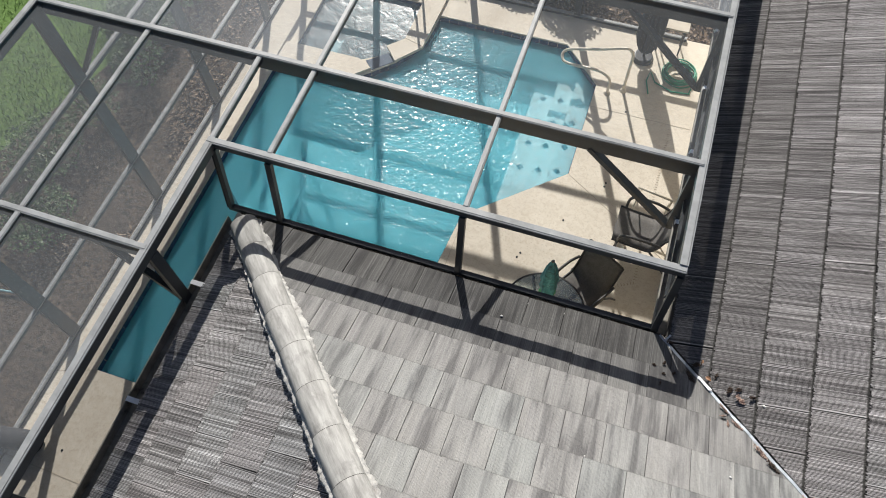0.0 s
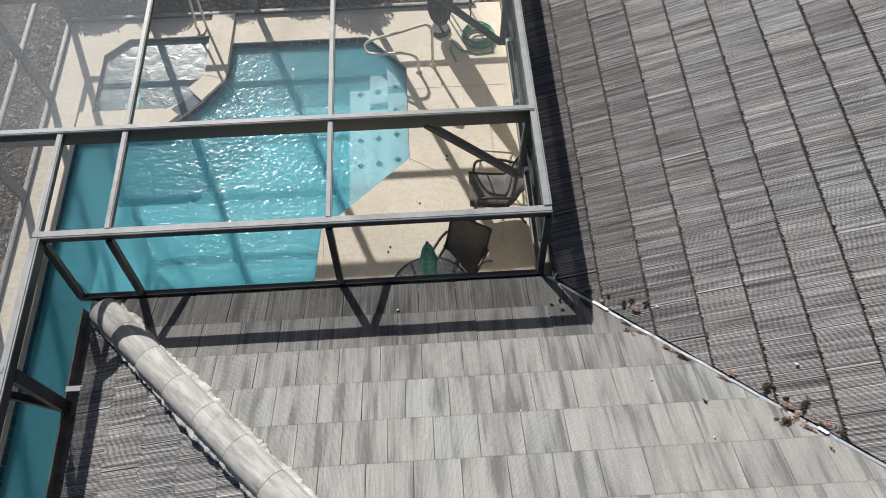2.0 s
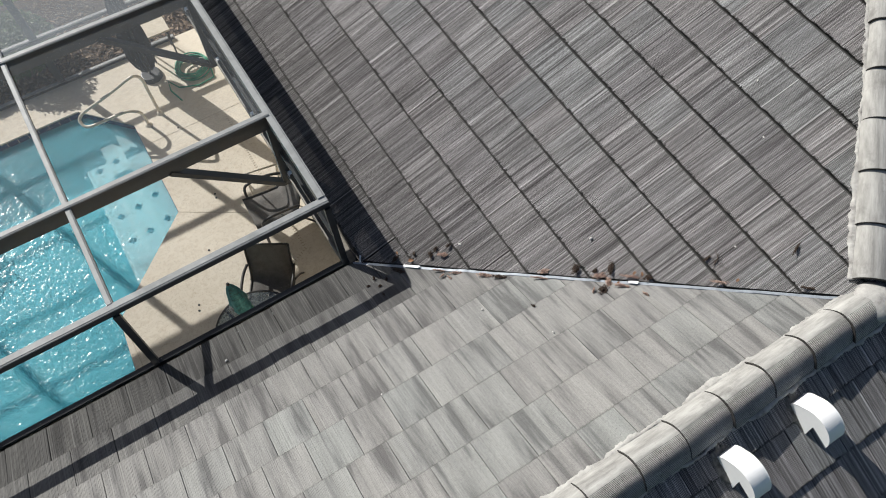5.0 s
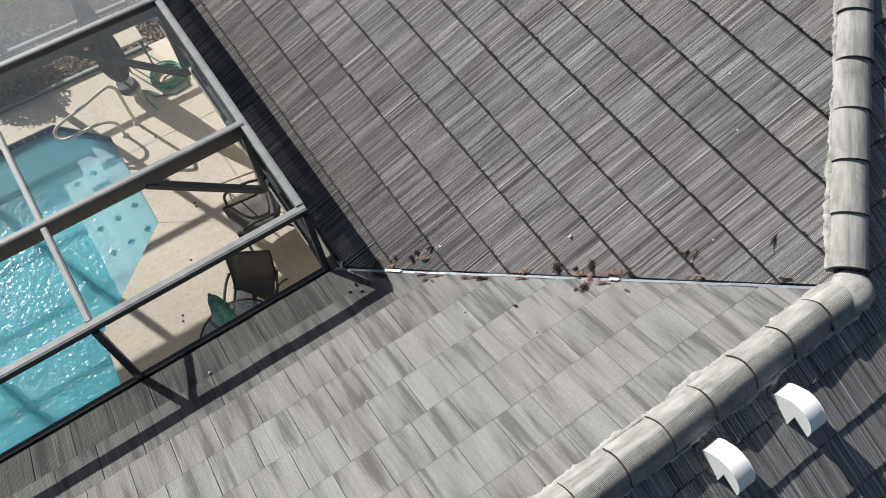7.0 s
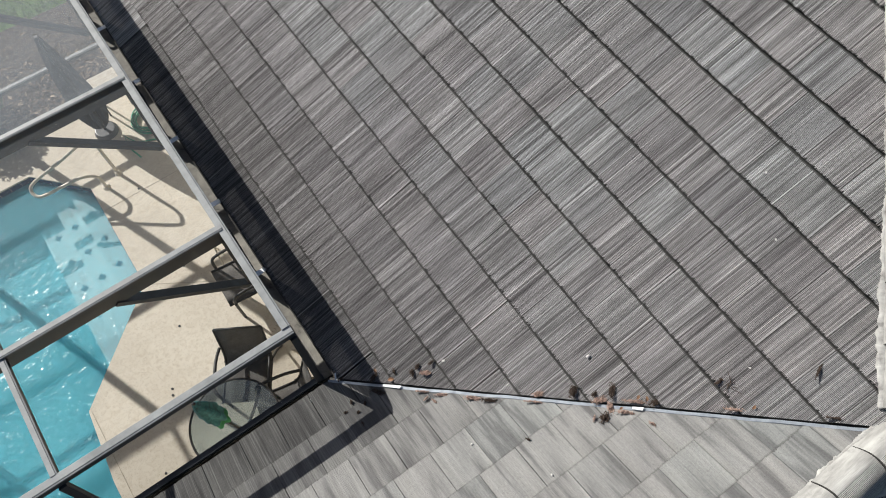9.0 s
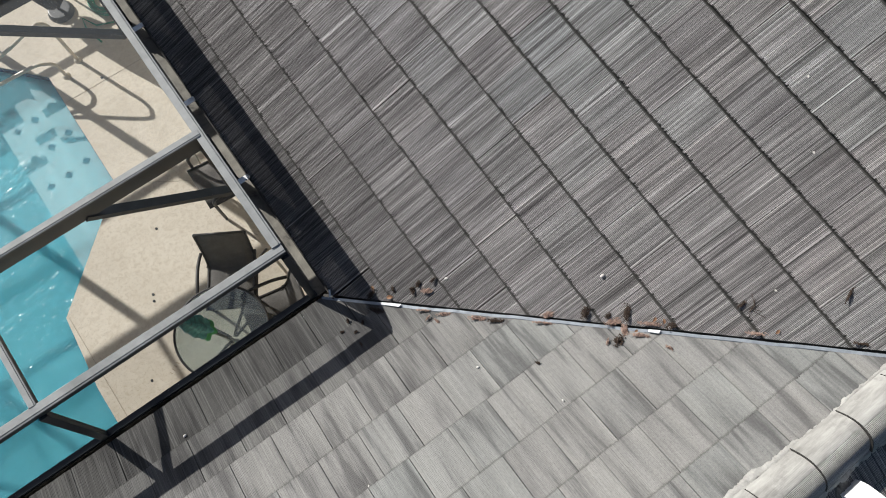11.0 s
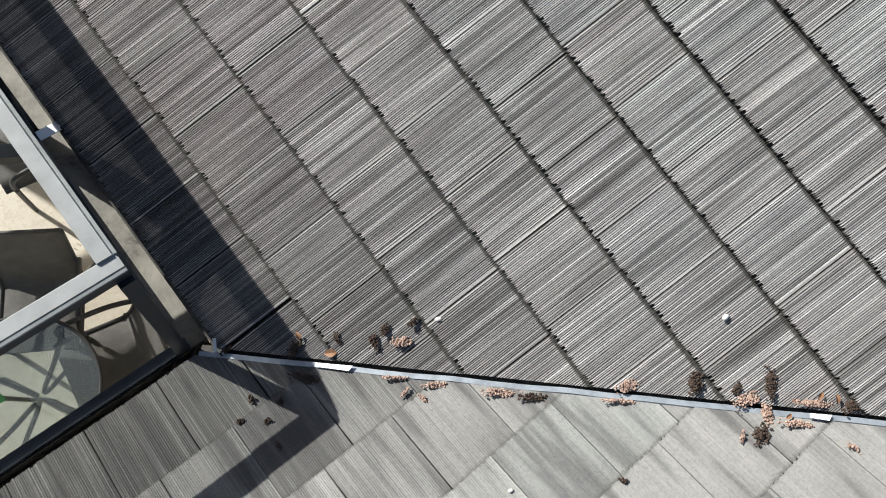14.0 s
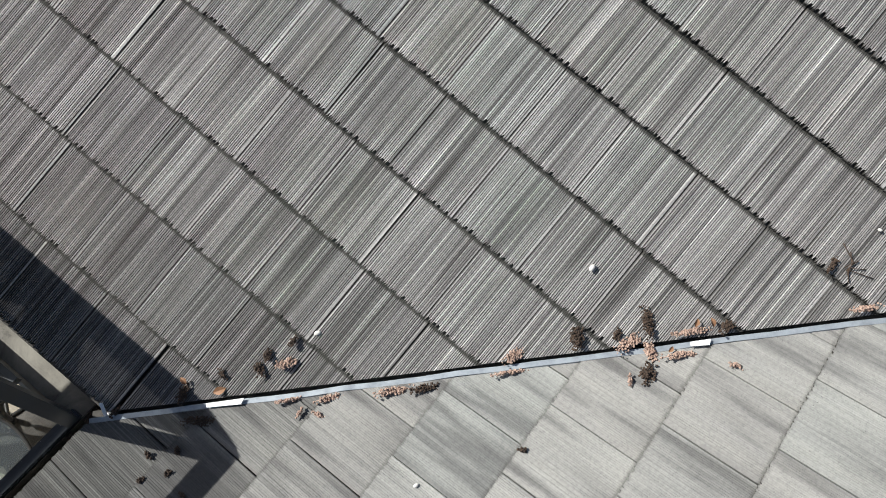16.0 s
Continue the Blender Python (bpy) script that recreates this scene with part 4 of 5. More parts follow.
# distance from the foot of the valley, offset towards the main slope, length, width, beads, kind, turn
LITTER = [(0.30, 0.055, 0.09, 0.05, 40, 0, 20), (0.36, -0.06, 0.14, 0.05, 46, 0, -50), (0.44, 0.11, 0.05, 0.03, 14, 0, 70), (0.06, 0.02, 0.05, 0.03, 20, 0, 0),
          (0.60, 0.16, 0.05, 0.04, 26, 0, 30), (0.66, 0.12, 0.09, 0.05, 44, 1, -35), (0.69, 0.20, 0.05, 0.03, 20, 0, 10), (0.57, 0.11, 0.06, 0.05, 30, 0, 60),
          (0.66, -0.02, 0.10, 0.02, 30, 1, -40), (0.80, -0.03, 0.12, 0.03, 40, 1, -35), (0.70, -0.07, 0.05, 0.02, 12, 1, 10), (0.76, -0.09, 0.06, 0.02, 14, 1, -80),
          (1.02, -0.035, 0.16, 0.04, 60, 1, -40), (1.12, -0.04, 0.12, 0.04, 48, 0, -40), (1.42, 0.04, 0.10, 0.06, 40, 1, -30), (1.40, -0.02, 0.16, 0.02, 40, 1, -42),
          (1.63, 0.075, 0.09, 0.07, 60, 0, 40), (1.86, 0.10, 0.13, 0.06, 60, 0, 45), (1.76, 0.07, 0.05, 0.04, 20, 0, 10), (1.80, 0.035, 0.14, 0.06, 66, 1, -20),
          (1.86, -0.01, 0.09, 0.06, 50, 1, 60), (1.83, -0.09, 0.09, 0.08, 60, 0, 20), (1.77, -0.11, 0.05, 0.02, 12, 1, 45), (1.95, -0.035, 0.16, 0.03, 40, 1, -42),
          (2.0, 0.045, 0.18, 0.03, 50, 1, -42), (2.10, -0.10, 0.06, 0.03, 14, 1, -70), (2.11, 0.05, 0.08, 0.05, 30, 0, -20), (2.55, 0.05, 0.16, 0.03, 36, 1, -42),
          (2.45, 0.22, 0.10, 0.03, 20, 0, 0), (3.05, 0.05, 0.12, 0.03, 26, 0, -42)]
for i, (v, off, ln, wd, n, kind, turn) in enumerate(LITTER):
    p = along * (v * 1.18 - 0.02) + across * off
    at = on_main(p.x, p.y) if off > 0 else on_pool(p.x, p.y)
    seed_cluster(at + Vector((0, 0, 0.003)), ln * 0.95, wd * 0.9, n, (seed_dark, seed_brown)[kind], turn, 300 + i, (DARKS, BROWNS)[kind])
for i, (x, y) in enumerate(((0.02, -0.36), (0.10, -0.33), (0.00, -0.46), (-0.06, -0.30), (2.578, -2.119), (0.02, -0.25), (0.878, -1.318))):
    at = on_main(x, y) if x > 1 else on_pool(x, y)
    seed_cluster(at + Vector((0, 0, 0.004)), 0.03 if x < 1 else 0.12, 0.02, 12 if x < 1 else 30, seed_dark, i * 50, 400 + i, DARKS)


# wet clumps in the corner of the gutters
for i, (x, y, ln) in enumerate(((-0.03, 0.062, 0.07), (0.0, 0.045, 0.05), (-0.14, 0.055, 0.04), (-0.20, 0.04, 0.03))):
    seed_cluster(Vector((x, y, GZ - 0.045)), ln, 0.045, 60, seed_dark, i * 40, 440 + i, "wet brown seed clump lying in the gutter corner")


def pebble(at, r, seed):
    bm = bm_new()
    bmesh.ops.create_icosphere(bm, subdivisions=2, radius=r)
    for v in bm.verts:
        v.co = Vector((v.co.x * 1.3, v.co.y * 0.85, v.co.z * 0.7)) * (1 + 0.25 * noise.noise(v.co * 40 + Vector((seed, 0, 0))))
    ob = new("pebble", mesh_of("pebble", bm, stone_pale))
    ob.matrix_basis = Matrix.Translation(at + Vector((0, 0, r * 0.55))) @ pose(0, 0, 0, 0, 0, seed * 37)
    return tagged(ob, "small pale stone lying on a roof tile", "pebble", "pebbles on the roof")


for i, (x, y, r) in enumerate(((1.570, -1.112, 0.013), (3.217, -0.910, 0.008), (2.958, -1.305, 0.008), (2.299, -1.844, 0.007), (0.76, -0.45, 0.011))):
    pebble(on_main(x, y), r, i)
for i, (x, y, r) in enumerate(((-1.36, -0.26, 0.010), (-0.47, -1.30, 0.006), (0.84, -1.60, 0.007), (-2.06, -1.70, 0.008), (0.55, -1.10, 0.008))):
    pebble(on_pool(x, y), r, 10 + i)


def dry_leaf(at, size, turn, tilt=8):
    bm = bm_new()
    n = 6
    top = []
    for i in range(n + 1):
        t = i / n
        w = size * 0.28 * math.sin(math.pi * min(1, t * 1.02)) ** 0.8 + 0.001
        z = size * 0.15 * math.sin(t * 2.6)
        top.append((bm.verts.new((t * size, -w, z + w * 0.4)), bm.verts.new((t * size, 0, z)), bm.verts.new((t * size, w, z + w * 0.4))))
    for a, b in zip(top, top[1:]):
        bm.faces.new((a[0], a[1], b[1], b[0]))
        bm.faces.new((a[1], a[2], b[2], b[1]))
    ob = new("dry_leaf", mesh_of("dry_leaf", bm, leaf_dry))
    ob.matrix_basis = Matrix.Translation(at) @ pose(0, 0, 0, tilt, -tilt, turn)
    return tagged(ob, "curled brown dry leaf beside the valley", "leaf", "dry leaves")


for v, off, sz, turn in ((0.46, 0.045, 0.075, -30), (0.35, 0.09, 0.05, 80), (2.35, 0.06, 0.05, 20), (2.42, 0.05, 0.055, 60), (2.24, -0.02, 0.04, 0), (3.09, 0.06, 0.05, 10)):
    p = along * v + across * off
    dry_leaf((on_main(p.x, p.y) if off > 0 else on_pool(p.x, p.y)) + Vector((0, 0, 0.010)), sz * 0.7, turn)
bm = bm_new()
for k in range(5):
    c = on_main(2.09 + 0.008 * k, -1.88 + 0.012 * k) + Vector((0, 0, 0.008))
    tube(bm, [c, c + Vector((0.03, 0.035 - 0.012 * k, 0.014)), c + Vector((0.065, 0.03 * (k - 2), 0.022))], 0.002, 5)
solid("dry_twig", bm, seed_dark, "thin dark dry twig on the roof tiles", "twig")

# ---- roof vents ----
mm = Mat("grimy_cement", 0.95)
n1 = mm.noise(mm.place(), 22.0, 6, 0.7)
mm.color(mm.ramp(n1, [(0.3, (0.06, 0.056, 0.05)), (0.5, (0.15, 0.145, 0.135)), (0.75, (0.30, 0.29, 0.27))]))
mm.bump(mm.noise(mm.place(), 60.0, 5, 0.7), 0.8, 0.01)
grimy_cement = mm.m


def roof_vent(x, y):
    """A gooseneck vent hood of white sheet metal: a leg that bends over down the slope."""
    base = thing("roof_vent", (x, y, EAVE + S * (y - 2 * RIDGE_Y)), "white painted sheet metal gooseneck roof vent", "roof vent", "roof vents")
    w = 0.068
    back = curve_pts([(0, 0.0, -0.03), (0, 0.026, 0.07), (0, 0.072, 0.138), (0, 0.115, 0.190), (0, 0.165, 0.226), (0, 0.22, 0.243), (0, 0.274, 0.236), (0, 0.312, 0.208), (0, 0.332, 0.165), (0, 0.336, 0.125)], 4)
    prof = [(p[1], p[2]) for p in back]
    n = len(prof)
    prof += [(0.196, 0.118), (0.213, -0.03)]
    bm = bm_new()
    sides = [[bm.verts.new((s * w, -v, h - S * v)) for v, h in prof] for s in (-1, 1)]
    m = len(prof)
    for k in range(m):
        f = bm.faces.new((sides[0][k], sides[0][(k + 1) % m], sides[1][(k + 1) % m], sides[1][k]))
        f.material_index = 1 if k == n - 1 or k == n else 0
    for sd in sides:
        bm.faces.new(sd)
    bmesh.ops.recalc_face_normals(bm, faces=bm.faces)
    hood = part("hood", bm, white_metal, base)
    # mouth faces take the dark underlay colour as painted shade
    hood.data.materials.append(underlay)
    # folded rims along both edges of the bent sheet
    for s in (-1, 1):
        bm = bm_new()
        tube(bm, [(s * w, -v, h - S * v) for v, h in prof[1:n]], 0.0025, 6)
        part("rim", bm, white_metal, base)
    bm = bm_new()
    rng = random.Random(int(x * 100))
    ring = []
    for k in range(30):
        a = k * 2 * math.pi / 30
        ring.append((-0.03 + math.cos(a) * 0.085 * rng.uniform(0.75, 1.2), -0.075 + math.sin(a) * 0.135 * rng.uniform(0.8, 1.15)))
    low = [bm.verts.new((px, py, S * py - 0.03)) for px, py in ring]
    high = [bm.verts.new((-0.03 + (px + 0.03) * 0.9, -0.075 + (py + 0.075) * 0.9, S * py + 0.002 + rng.uniform(-0.004, 0.005))) for px, py in ring]
    mid = [bm.verts.new((-0.03 + (px + 0.03) * 0.5, -0.075 + (py + 0.075) * 0.5, S * (-0.075 + (py + 0.075) * 0.5) + 0.008 + rng.uniform(-0.004, 0.006))) for px, py in ring]
    top = bm.verts.new((-0.03, -0.075, S * -0.075 + 0.010))
    for k in range(30):
        j = (k + 1) % 30
        bm.faces.new((low[k], low[j], high[j], high[k]))
        bm.faces.new((high[k], high[j], mid[j], mid[k]))
        bm.faces.new((mid[k], mid[j], top))
    part("mortar", bm, grimy_cement, base, "rough grimy cement round the foot")
    return base


roof_vent(1.155, -2.92)
roof_vent(1.795, -2.92)


# ---- pool fittings ----
def ring_tiles(outline, parent, z0, z1, size, skip=()):
    """Square glazed tiles along the walls of a basin."""
    shapes = {}
    n = len(outline)
    for i in range(n):
        if i in skip:
            continue
        a, b = Vector((*outline[i], 0)), Vector((*outline[(i + 1) % n], 0))
        length = (b - a).length
        count = max(1, round(length / size))
        w = length / count - 0.006
        key = round(w, 3)
        if key not in shapes:
            bm = bm_new()
            box(bm, 0.003, w + 0.003, 0.0, 0.008, z0, z1)
            me = bpy.data.meshes.new("pool_tile")
            bm.to_mesh(me)
            bm.free()
            me.materials.append(navy_tile)
            shapes[key] = me
        d = (b - a).normalized()
        turn = math.degrees(math.atan2(d.y, d.x))
        for k in range(count):
            ob = new("pool_tile", shapes[key])
            ob.parent = parent
            ob.matrix_basis = pose(*(a + d * (length / count * k)), 0, 0, turn)


pool_tiles = thing("pool_waterline", (0, 0, 0), "band of navy glazed tiles along the pool waterline", "tile band", kind="structure")
ring_tiles(POOL, pool_tiles, -0.26, -0.025, 0.155)
# spa
mm = Mat("grey_spa_plaster", 0.7)
mm.color(mm.ramp(mm.noise(mm.place(), 4.0), [(0.3, (0.22, 0.36, 0.41)), (0.7, (0.32, 0.46, 0.50))]))
spa_plaster = mm.m
spa = thing("spa", (0, 0, 0), "sunken spa with cream coping beside the pool", "spa")
bm = bm_new()
lo = [bm.verts.new((x, y, -0.75)) for x, y in SPA]
hi = [bm.verts.new((x, y, -0.141)) for x, y in SPA]
bm.faces.new(lo)
for i in range(len(SPA)):
    bm.faces.new((lo[i], lo[(i + 1) % len(SPA)], hi[(i + 1) % len(SPA)], hi[i]))
part("basin", bm, spa_plaster, spa, "pale blue plastered spa basin")
bm = bm_new()
bm.faces.new([bm.verts.new((x, y, -0.07)) for x, y in SPA])
part("spa_water", bm, spa_water_mat, spa, "clear rippled spa water")
bm = bm_new()
prism(bm, [(-5.952, 5.463), (-5.954, 4.457), (-5.509, 4.458), (-5.507, 5.464)], -0.74, -0.45)
part("bench", bm, spa_plaster, spa)
ring_tiles(SPA, spa, -0.22, -0.02, 0.155)
mm = Mat("worn_navy_tile", 0.7)
mm.color(mm.ramp(mm.noise(mm.place(), 12.0), [(0.3, (0.015, 0.035, 0.07)), (0.7, (0.05, 0.09, 0.14))]))
plaster_navy = mm.m
# raised coping between spa and pool
for pts in ([(-4.333, 5.052), (-4.011, 4.959), (-3.971, 6.35), (-4.33, 6.349)], [(-4.561, 4.807), (-4.334, 4.554), (-4.011, 4.949), (-4.333, 5.043)],
            [(-6.134, 4.09), (-4.847, 4.093), (-4.638, 4.3), (-4.884, 4.431), (-6.134, 4.429)]):
    bm = bm_new()
    prism(bm, pts, 0.002, 0.05)
    bevel(bm, 0.012, 2)
    part("coping", bm, deck_mat, spa, "cream coated coping")
bm = bm_new()
prism(bm, [(-4.628, 4.3), (-4.353, 4.563), (-4.485, 4.714), (-4.78, 4.45)], -0.13, 0.008)
part("spillway", bm, plaster_navy, spa, "navy tiled spillway")
for x, y in ((-4.73, 5.606), (-5.015, 5.089)):
    bm = bm_new()
    bmesh.ops.create_cone(bm, cap_ends=True, segments=16, radius1=0.05, radius2=0.045, depth=0.02, matrix=Matrix.Translation((x, y, -0.735)))
    part("drain", bm, bronze, spa, "dark round drain")

# steps in the corner of the pool
steps = thing("pool_steps", (0, 0, 0), "pale plastered pool steps with navy marker tiles", "pool steps")
for dpt, pts in ((-0.22, [(-1.558, 5.405), (-1.563, 3.083), (-1.264, 3.347), (-1.251, 5.067)]), (-0.36, [(-1.841, 5.705), (-1.847, 2.829), (-1.567, 3.083), (-1.562, 5.405)]),
                 (-0.49, [(-2.173, 5.723), (-2.179, 2.537), (-1.852, 2.829), (-1.846, 5.705)])):
    bm = bm_new()
    prism(bm, pts, -0.615, dpt)
    bevel(bm, 0.02, 2)
    part("step", bm, step_plaster, steps)
for x, zt, y0 in ((-1.437, -0.22, 3.48), (-1.722, -0.36, 3.52), (-2.005, -0.49, 3.59)):
    for y in (y0, y0 + 0.46, y0 + 0.92, y0 + 1.38):
        bm = bm_new()
        bar(bm, (x, y - 0.036, zt + 0.004), (x, y + 0.036, zt + 0.004), 0.072, 0.008)
        bmesh.ops.rotate(bm, cent=(x, y, zt), matrix=Matrix.Rotation(math.pi / 4, 3, "Z"), verts=bm.verts)
        part("marker_tile", bm, navy_tile, steps, "navy diamond tile")

# hand rail
mm = Mat("brushed_cream_steel", 0.35, 0.0)
mm.color(mm.ramp(mm.noise(mm.place(), 20.0), [(0.3, (0.55, 0.50, 0.41)), (0.7, (0.68, 0.63, 0.53))]))
rail_mat = mm.m
rail = thing("pool_handrail", (-0.839, 5.068, 0), "cream coated tubular pool handrail bolted to the deck", "handrail")
bm = bm_new()
path = [(0, 0, 0), (0, 0, 0.45), (0.0, 0, 0.72), (-0.06, -0.01, 0.84), (-0.16, -0.02, 0.85), (-0.50, 0.05, 0.66), (-0.88, 0.13, 0.47), (-1.0, 0.12, 0.38), (-0.98, 0.02, 0.33),
        (-0.85, -0.04, 0.34), (-0.45, -0.10, 0.40), (-0.30, -0.12, 0.36), (-0.225, -0.12, 0.25), (-0.22, -0.12, 0.0)]
tube(bm, curve_pts(path, 6), 0.022, 10)
part("tube", bm, rail_mat, rail)
for x, y in ((0, 0), (-0.22, -0.12)):
    bm = bm_new()
    bmesh.ops.create_cone(bm, cap_ends=True, segments=20, radius1=0.055, radius2=0.03, depth=0.035, matrix=Matrix.Translation((x, y, 0.018)))
    part("flange", bm, rail_mat, rail)

# grab rails behind the spa
grab = thing("spa_handrail", (-4.45, 6.1, 0), "pair of pale tubular grab rails standing behind the spa", "handrail")
for x0, x1 in ((-0.13, 0.02), (0.03, 0.13)):
    bm = bm_new()
    tube(bm, curve_pts([(x0, 0.0, 0.0), (x0 * 0.5 + x1 * 0.5, -0.09, 0.42), (x1, -0.19, 0.86)], 4), 0.02, 10)
    part("tube", bm, rail_mat, grab)
bm = bm_new()
tube(bm, curve_pts([(-0.13, 0.0, 0.014), (-0.10, -0.14, 0.014), (-0.05, -0.18, 0.014), (0.0, -0.14, 0.014), (0.03, 0.0, 0.014)], 5), 0.014, 8)
part("foot_loop", bm, rail_mat, grab)

# deck drains and joints
for x, y in ((-0.733, 3.273), (-0.724, 3.339), (-1.147, 2.566), (-1.598, 1.826), (-1.569, 1.901), (-0.716, 4.674), (-5.977, -2.29), (-2.06, 1.06)):
    bm = bm_new()
    bmesh.ops.create_cone(bm, cap_ends=True, segments=14, radius1=0.016, radius2=0.013, depth=0.01, matrix=Matrix.Translation((x, y, 0.003)))
    ob = solid("deck_drain", bm, bronze, "small dark round drain cap in the deck", "drain", group="deck drains")
mm = Mat("deck_joint_groove", 0.95)
mm.color(mm.ramp(mm.noise(mm.place(), 30.0), [(0.3, (0.40, 0.355, 0.29)), (0.7, (0.52, 0.47, 0.39))]))
for p, q in (((-1.269, 3.337), (0.245, 2.372)), ((-6.682, 0.433), (-6.142, 0.434)), ((-6.127, -1.305), (-6.686, -1.494)), ((-6.688, -2.528), (-3.705, -2.617)), ((-1.228, 4.625), (0.249, 4.628)), ((-2.464, 2.207), (-2.469, -0.077))):
    bm = bm_new()
    bar(bm, (*p, 0.0005), (*q, 0.0005), 0.007, 0.006)
    solid("trim_joint", bm, mm.m, "thin groove in the pool deck", "joint", "structure")

# slot drain let into the deck
sm = Mat("grimy_drain_slot", 0.95)
sm.color(sm.ramp(sm.noise(sm.place(), 30.0), [(0.3, (0.32, 0.27, 0.21)), (0.7, (0.44, 0.39, 0.31))]))
slot_mat = sm.m
from_to = [((-0.044, 4.533), (-0.05, 1.92)), ((-0.05, 1.92), (-0.685, 1.599)), ((-1.282, 1.288), (-1.899, 0.977))]
bm = bm_new()
for p, q in from_to:
    p, q = Vector((*p, 0)), Vector((*q, 0))
    d = (q - p).normalized()
    s = Vector((-d.y, d.x, 0))
    n = int((q - p).length / 0.042)
    for k in range(n):
        c = p + d * (0.042 * k) + Vector((0, 0, 0.001))
        bar(bm, c - s * 0.018, c + s * 0.018, 0.008, 0.004)
solid("slot_drain", bm, slot_mat, "narrow slotted drain let into the pool deck", "drain")

# ---- furniture ----
mm = Mat("charcoal_powder_coat", 0.45)
mm.color(mm.ramp(mm.noise(mm.place(), 25.0), [(0.3, (0.022, 0.022, 0.023)), (0.7, (0.045, 0.044, 0.043))]))
frame_mat = mm.m
mm = Mat("woven_sling_fabric", 0.85)
wv = mm.t.nodes.new("ShaderNodeTexChecker")
wv.inputs["Scale"].default_value = 260.0
mm.link(mm.co.outputs["Object"], wv.inputs["Vector"])
mm.color(mm.mix(mm.ramp(mm.noise(mm.place(), 12.0), [(0.3, (0.115, 0.11, 0.105)), (0.7, (0.17, 0.163, 0.155))]), (0.06, 0.055, 0.05), mm.ramp(wv.outputs["Fac"], [(0.4, 0.0), (0.6, 0.6)])))
sling_mat = mm.m


def sling_chair(at, turn, high=1.05, label="charcoal patio chair with brown woven sling seat"):
    """A high-backed sling chair facing -y."""
    ch = thing("patio_chair", at, label, "chair", "patio chairs", turn=turn)
    w = 0.25
    seat_pts = [(-0.47, 0.43), (-0.42, 0.425), (-0.25, 0.40), (-0.05, 0.385), (0.03, 0.40), (0.10, 0.52), (0.16, 0.72), (0.22, high)]
    bm = bm_new()
    rows = []
    for y, z in [(p.y, p.z) for p in curve_pts([(0, a, b) for a, b in seat_pts], 4)]:
        rows.append([bm.verts.new((w * k, y, z - 0.012 * (1 - k * k))) for k in (-1, -0.5, 0, 0.5, 1)])
    for r0, r1 in zip(rows, rows[1:]):
        for k in range(4):
            f = bm.faces.new((r0[k], r0[k + 1], r1[k + 1], r1[k]))
            f.smooth = True
    bmesh.ops.recalc_face_normals(bm, faces=bm.faces)
    bmesh.ops.solidify(bm, geom=bm.faces[:], thickness=0.006)
    lower, upper = bm_new(), bm_new()
    me = bpy.data.meshes.new("tmp")
    bm.to_mesh(me)
    bm.free()
    for b, keep_low in ((lower, True), (upper, False)):
        b.from_mesh(me)
        bmesh.ops.bisect_plane(b, geom=b.verts[:] + b.edges[:] + b.faces[:], plane_co=(0, 0.015, 0.40), plane_no=(0, 1, 0.0), clear_outer=keep_low, clear_inner=not keep_low)
    bpy.data.meshes.remove(me)
    part("seat", lower, sling_mat, ch)
    part("backrest", upper, sling_mat, ch)
    for s in (-1, 1):
        bm = bm_new()
        tube(bm, [(s * (w + 0.012), p.y, p.z) for p in curve_pts([(0, a, b) for a, b in seat_pts], 4)], 0.014, 8)
        part("side_rail", bm, frame_mat, ch)
        bm = bm_new()
        tube(bm, curve_pts([(s * 0.28, -0.40, 0.0), (s * 0.29, -0.40, 0.40), (s * 0.30, -0.38, 0.60), (s * 0.30, -0.28, 0.655), (s * 0.30, -0.05, 0.65), (s * 0.285, 0.12, 0.60)], 6), 0.019, 8)
        part("armrest", bm, frame_mat, ch)
        bm = bm_new()
        tube(bm, curve_pts([(s * 0.27, 0.02, 0.40), (s * 0.28, 0.18, 0.2), (s * 0.29, 0.30, 0.0)], 5), 0.014, 8)
        part("leg", bm, frame_mat, ch)
    bm = bm_new()
    tube(bm, [(-w - 0.01, 0.222, high + 0.005), (w + 0.01, 0.222, high + 0.005)], 0.014, 8)
    part("top_rail", bm, frame_mat, ch)
    bm = bm_new()
    tube(bm, [(-0.28, -0.40, 0.36), (0.28, -0.40, 0.36)], 0.012, 8)
    part("stretcher", bm, frame_mat, ch)
    return ch


sling_chair((-0.64, 1.50, 0), -31, 0.93, label="charcoal patio chair with brown woven sling beside the glass table")
sling_chair((-0.38, 0.74, 0), -100, 0.93, label="charcoal patio chair with brown woven sling close to the low wall")
sling_chair((-0.01, 2.465, 0), -92, 0.80, label="charcoal patio chair with shiny arms near the house wall")
# a chair with a pale tubular frame behind
pale = thing("folding_chair", (-0.09, 2.95, 0), "folded chair frame of pale bent metal tube", "chair", turn=170)
for s in (-1, 1):
    bm = bm_new()
    tube(bm, curve_pts([(s * 0.22, -0.25, 0.0), (s * 0.22, -0.05, 0.42), (s * 0.22, 0.16, 0.80)], 5), 0.011, 8)
    part("leg", bm, rail_mat, pale)
    bm = bm_new()
    tube(bm, curve_pts([(s * 0.20, 0.22, 0.0), (s * 0.20, 0.0, 0.38), (s * 0.20, -0.12, 0.43)], 5), 0.011, 8)
    part("leg", bm, rail_mat, pale)
bm = bm_new()
tube(bm, [(-0.22, 0.16, 0.80), (0.22, 0.16, 0.80)], 0.011, 8)
part("top_rail", bm, rail_mat, pale)
bm = bm_new()
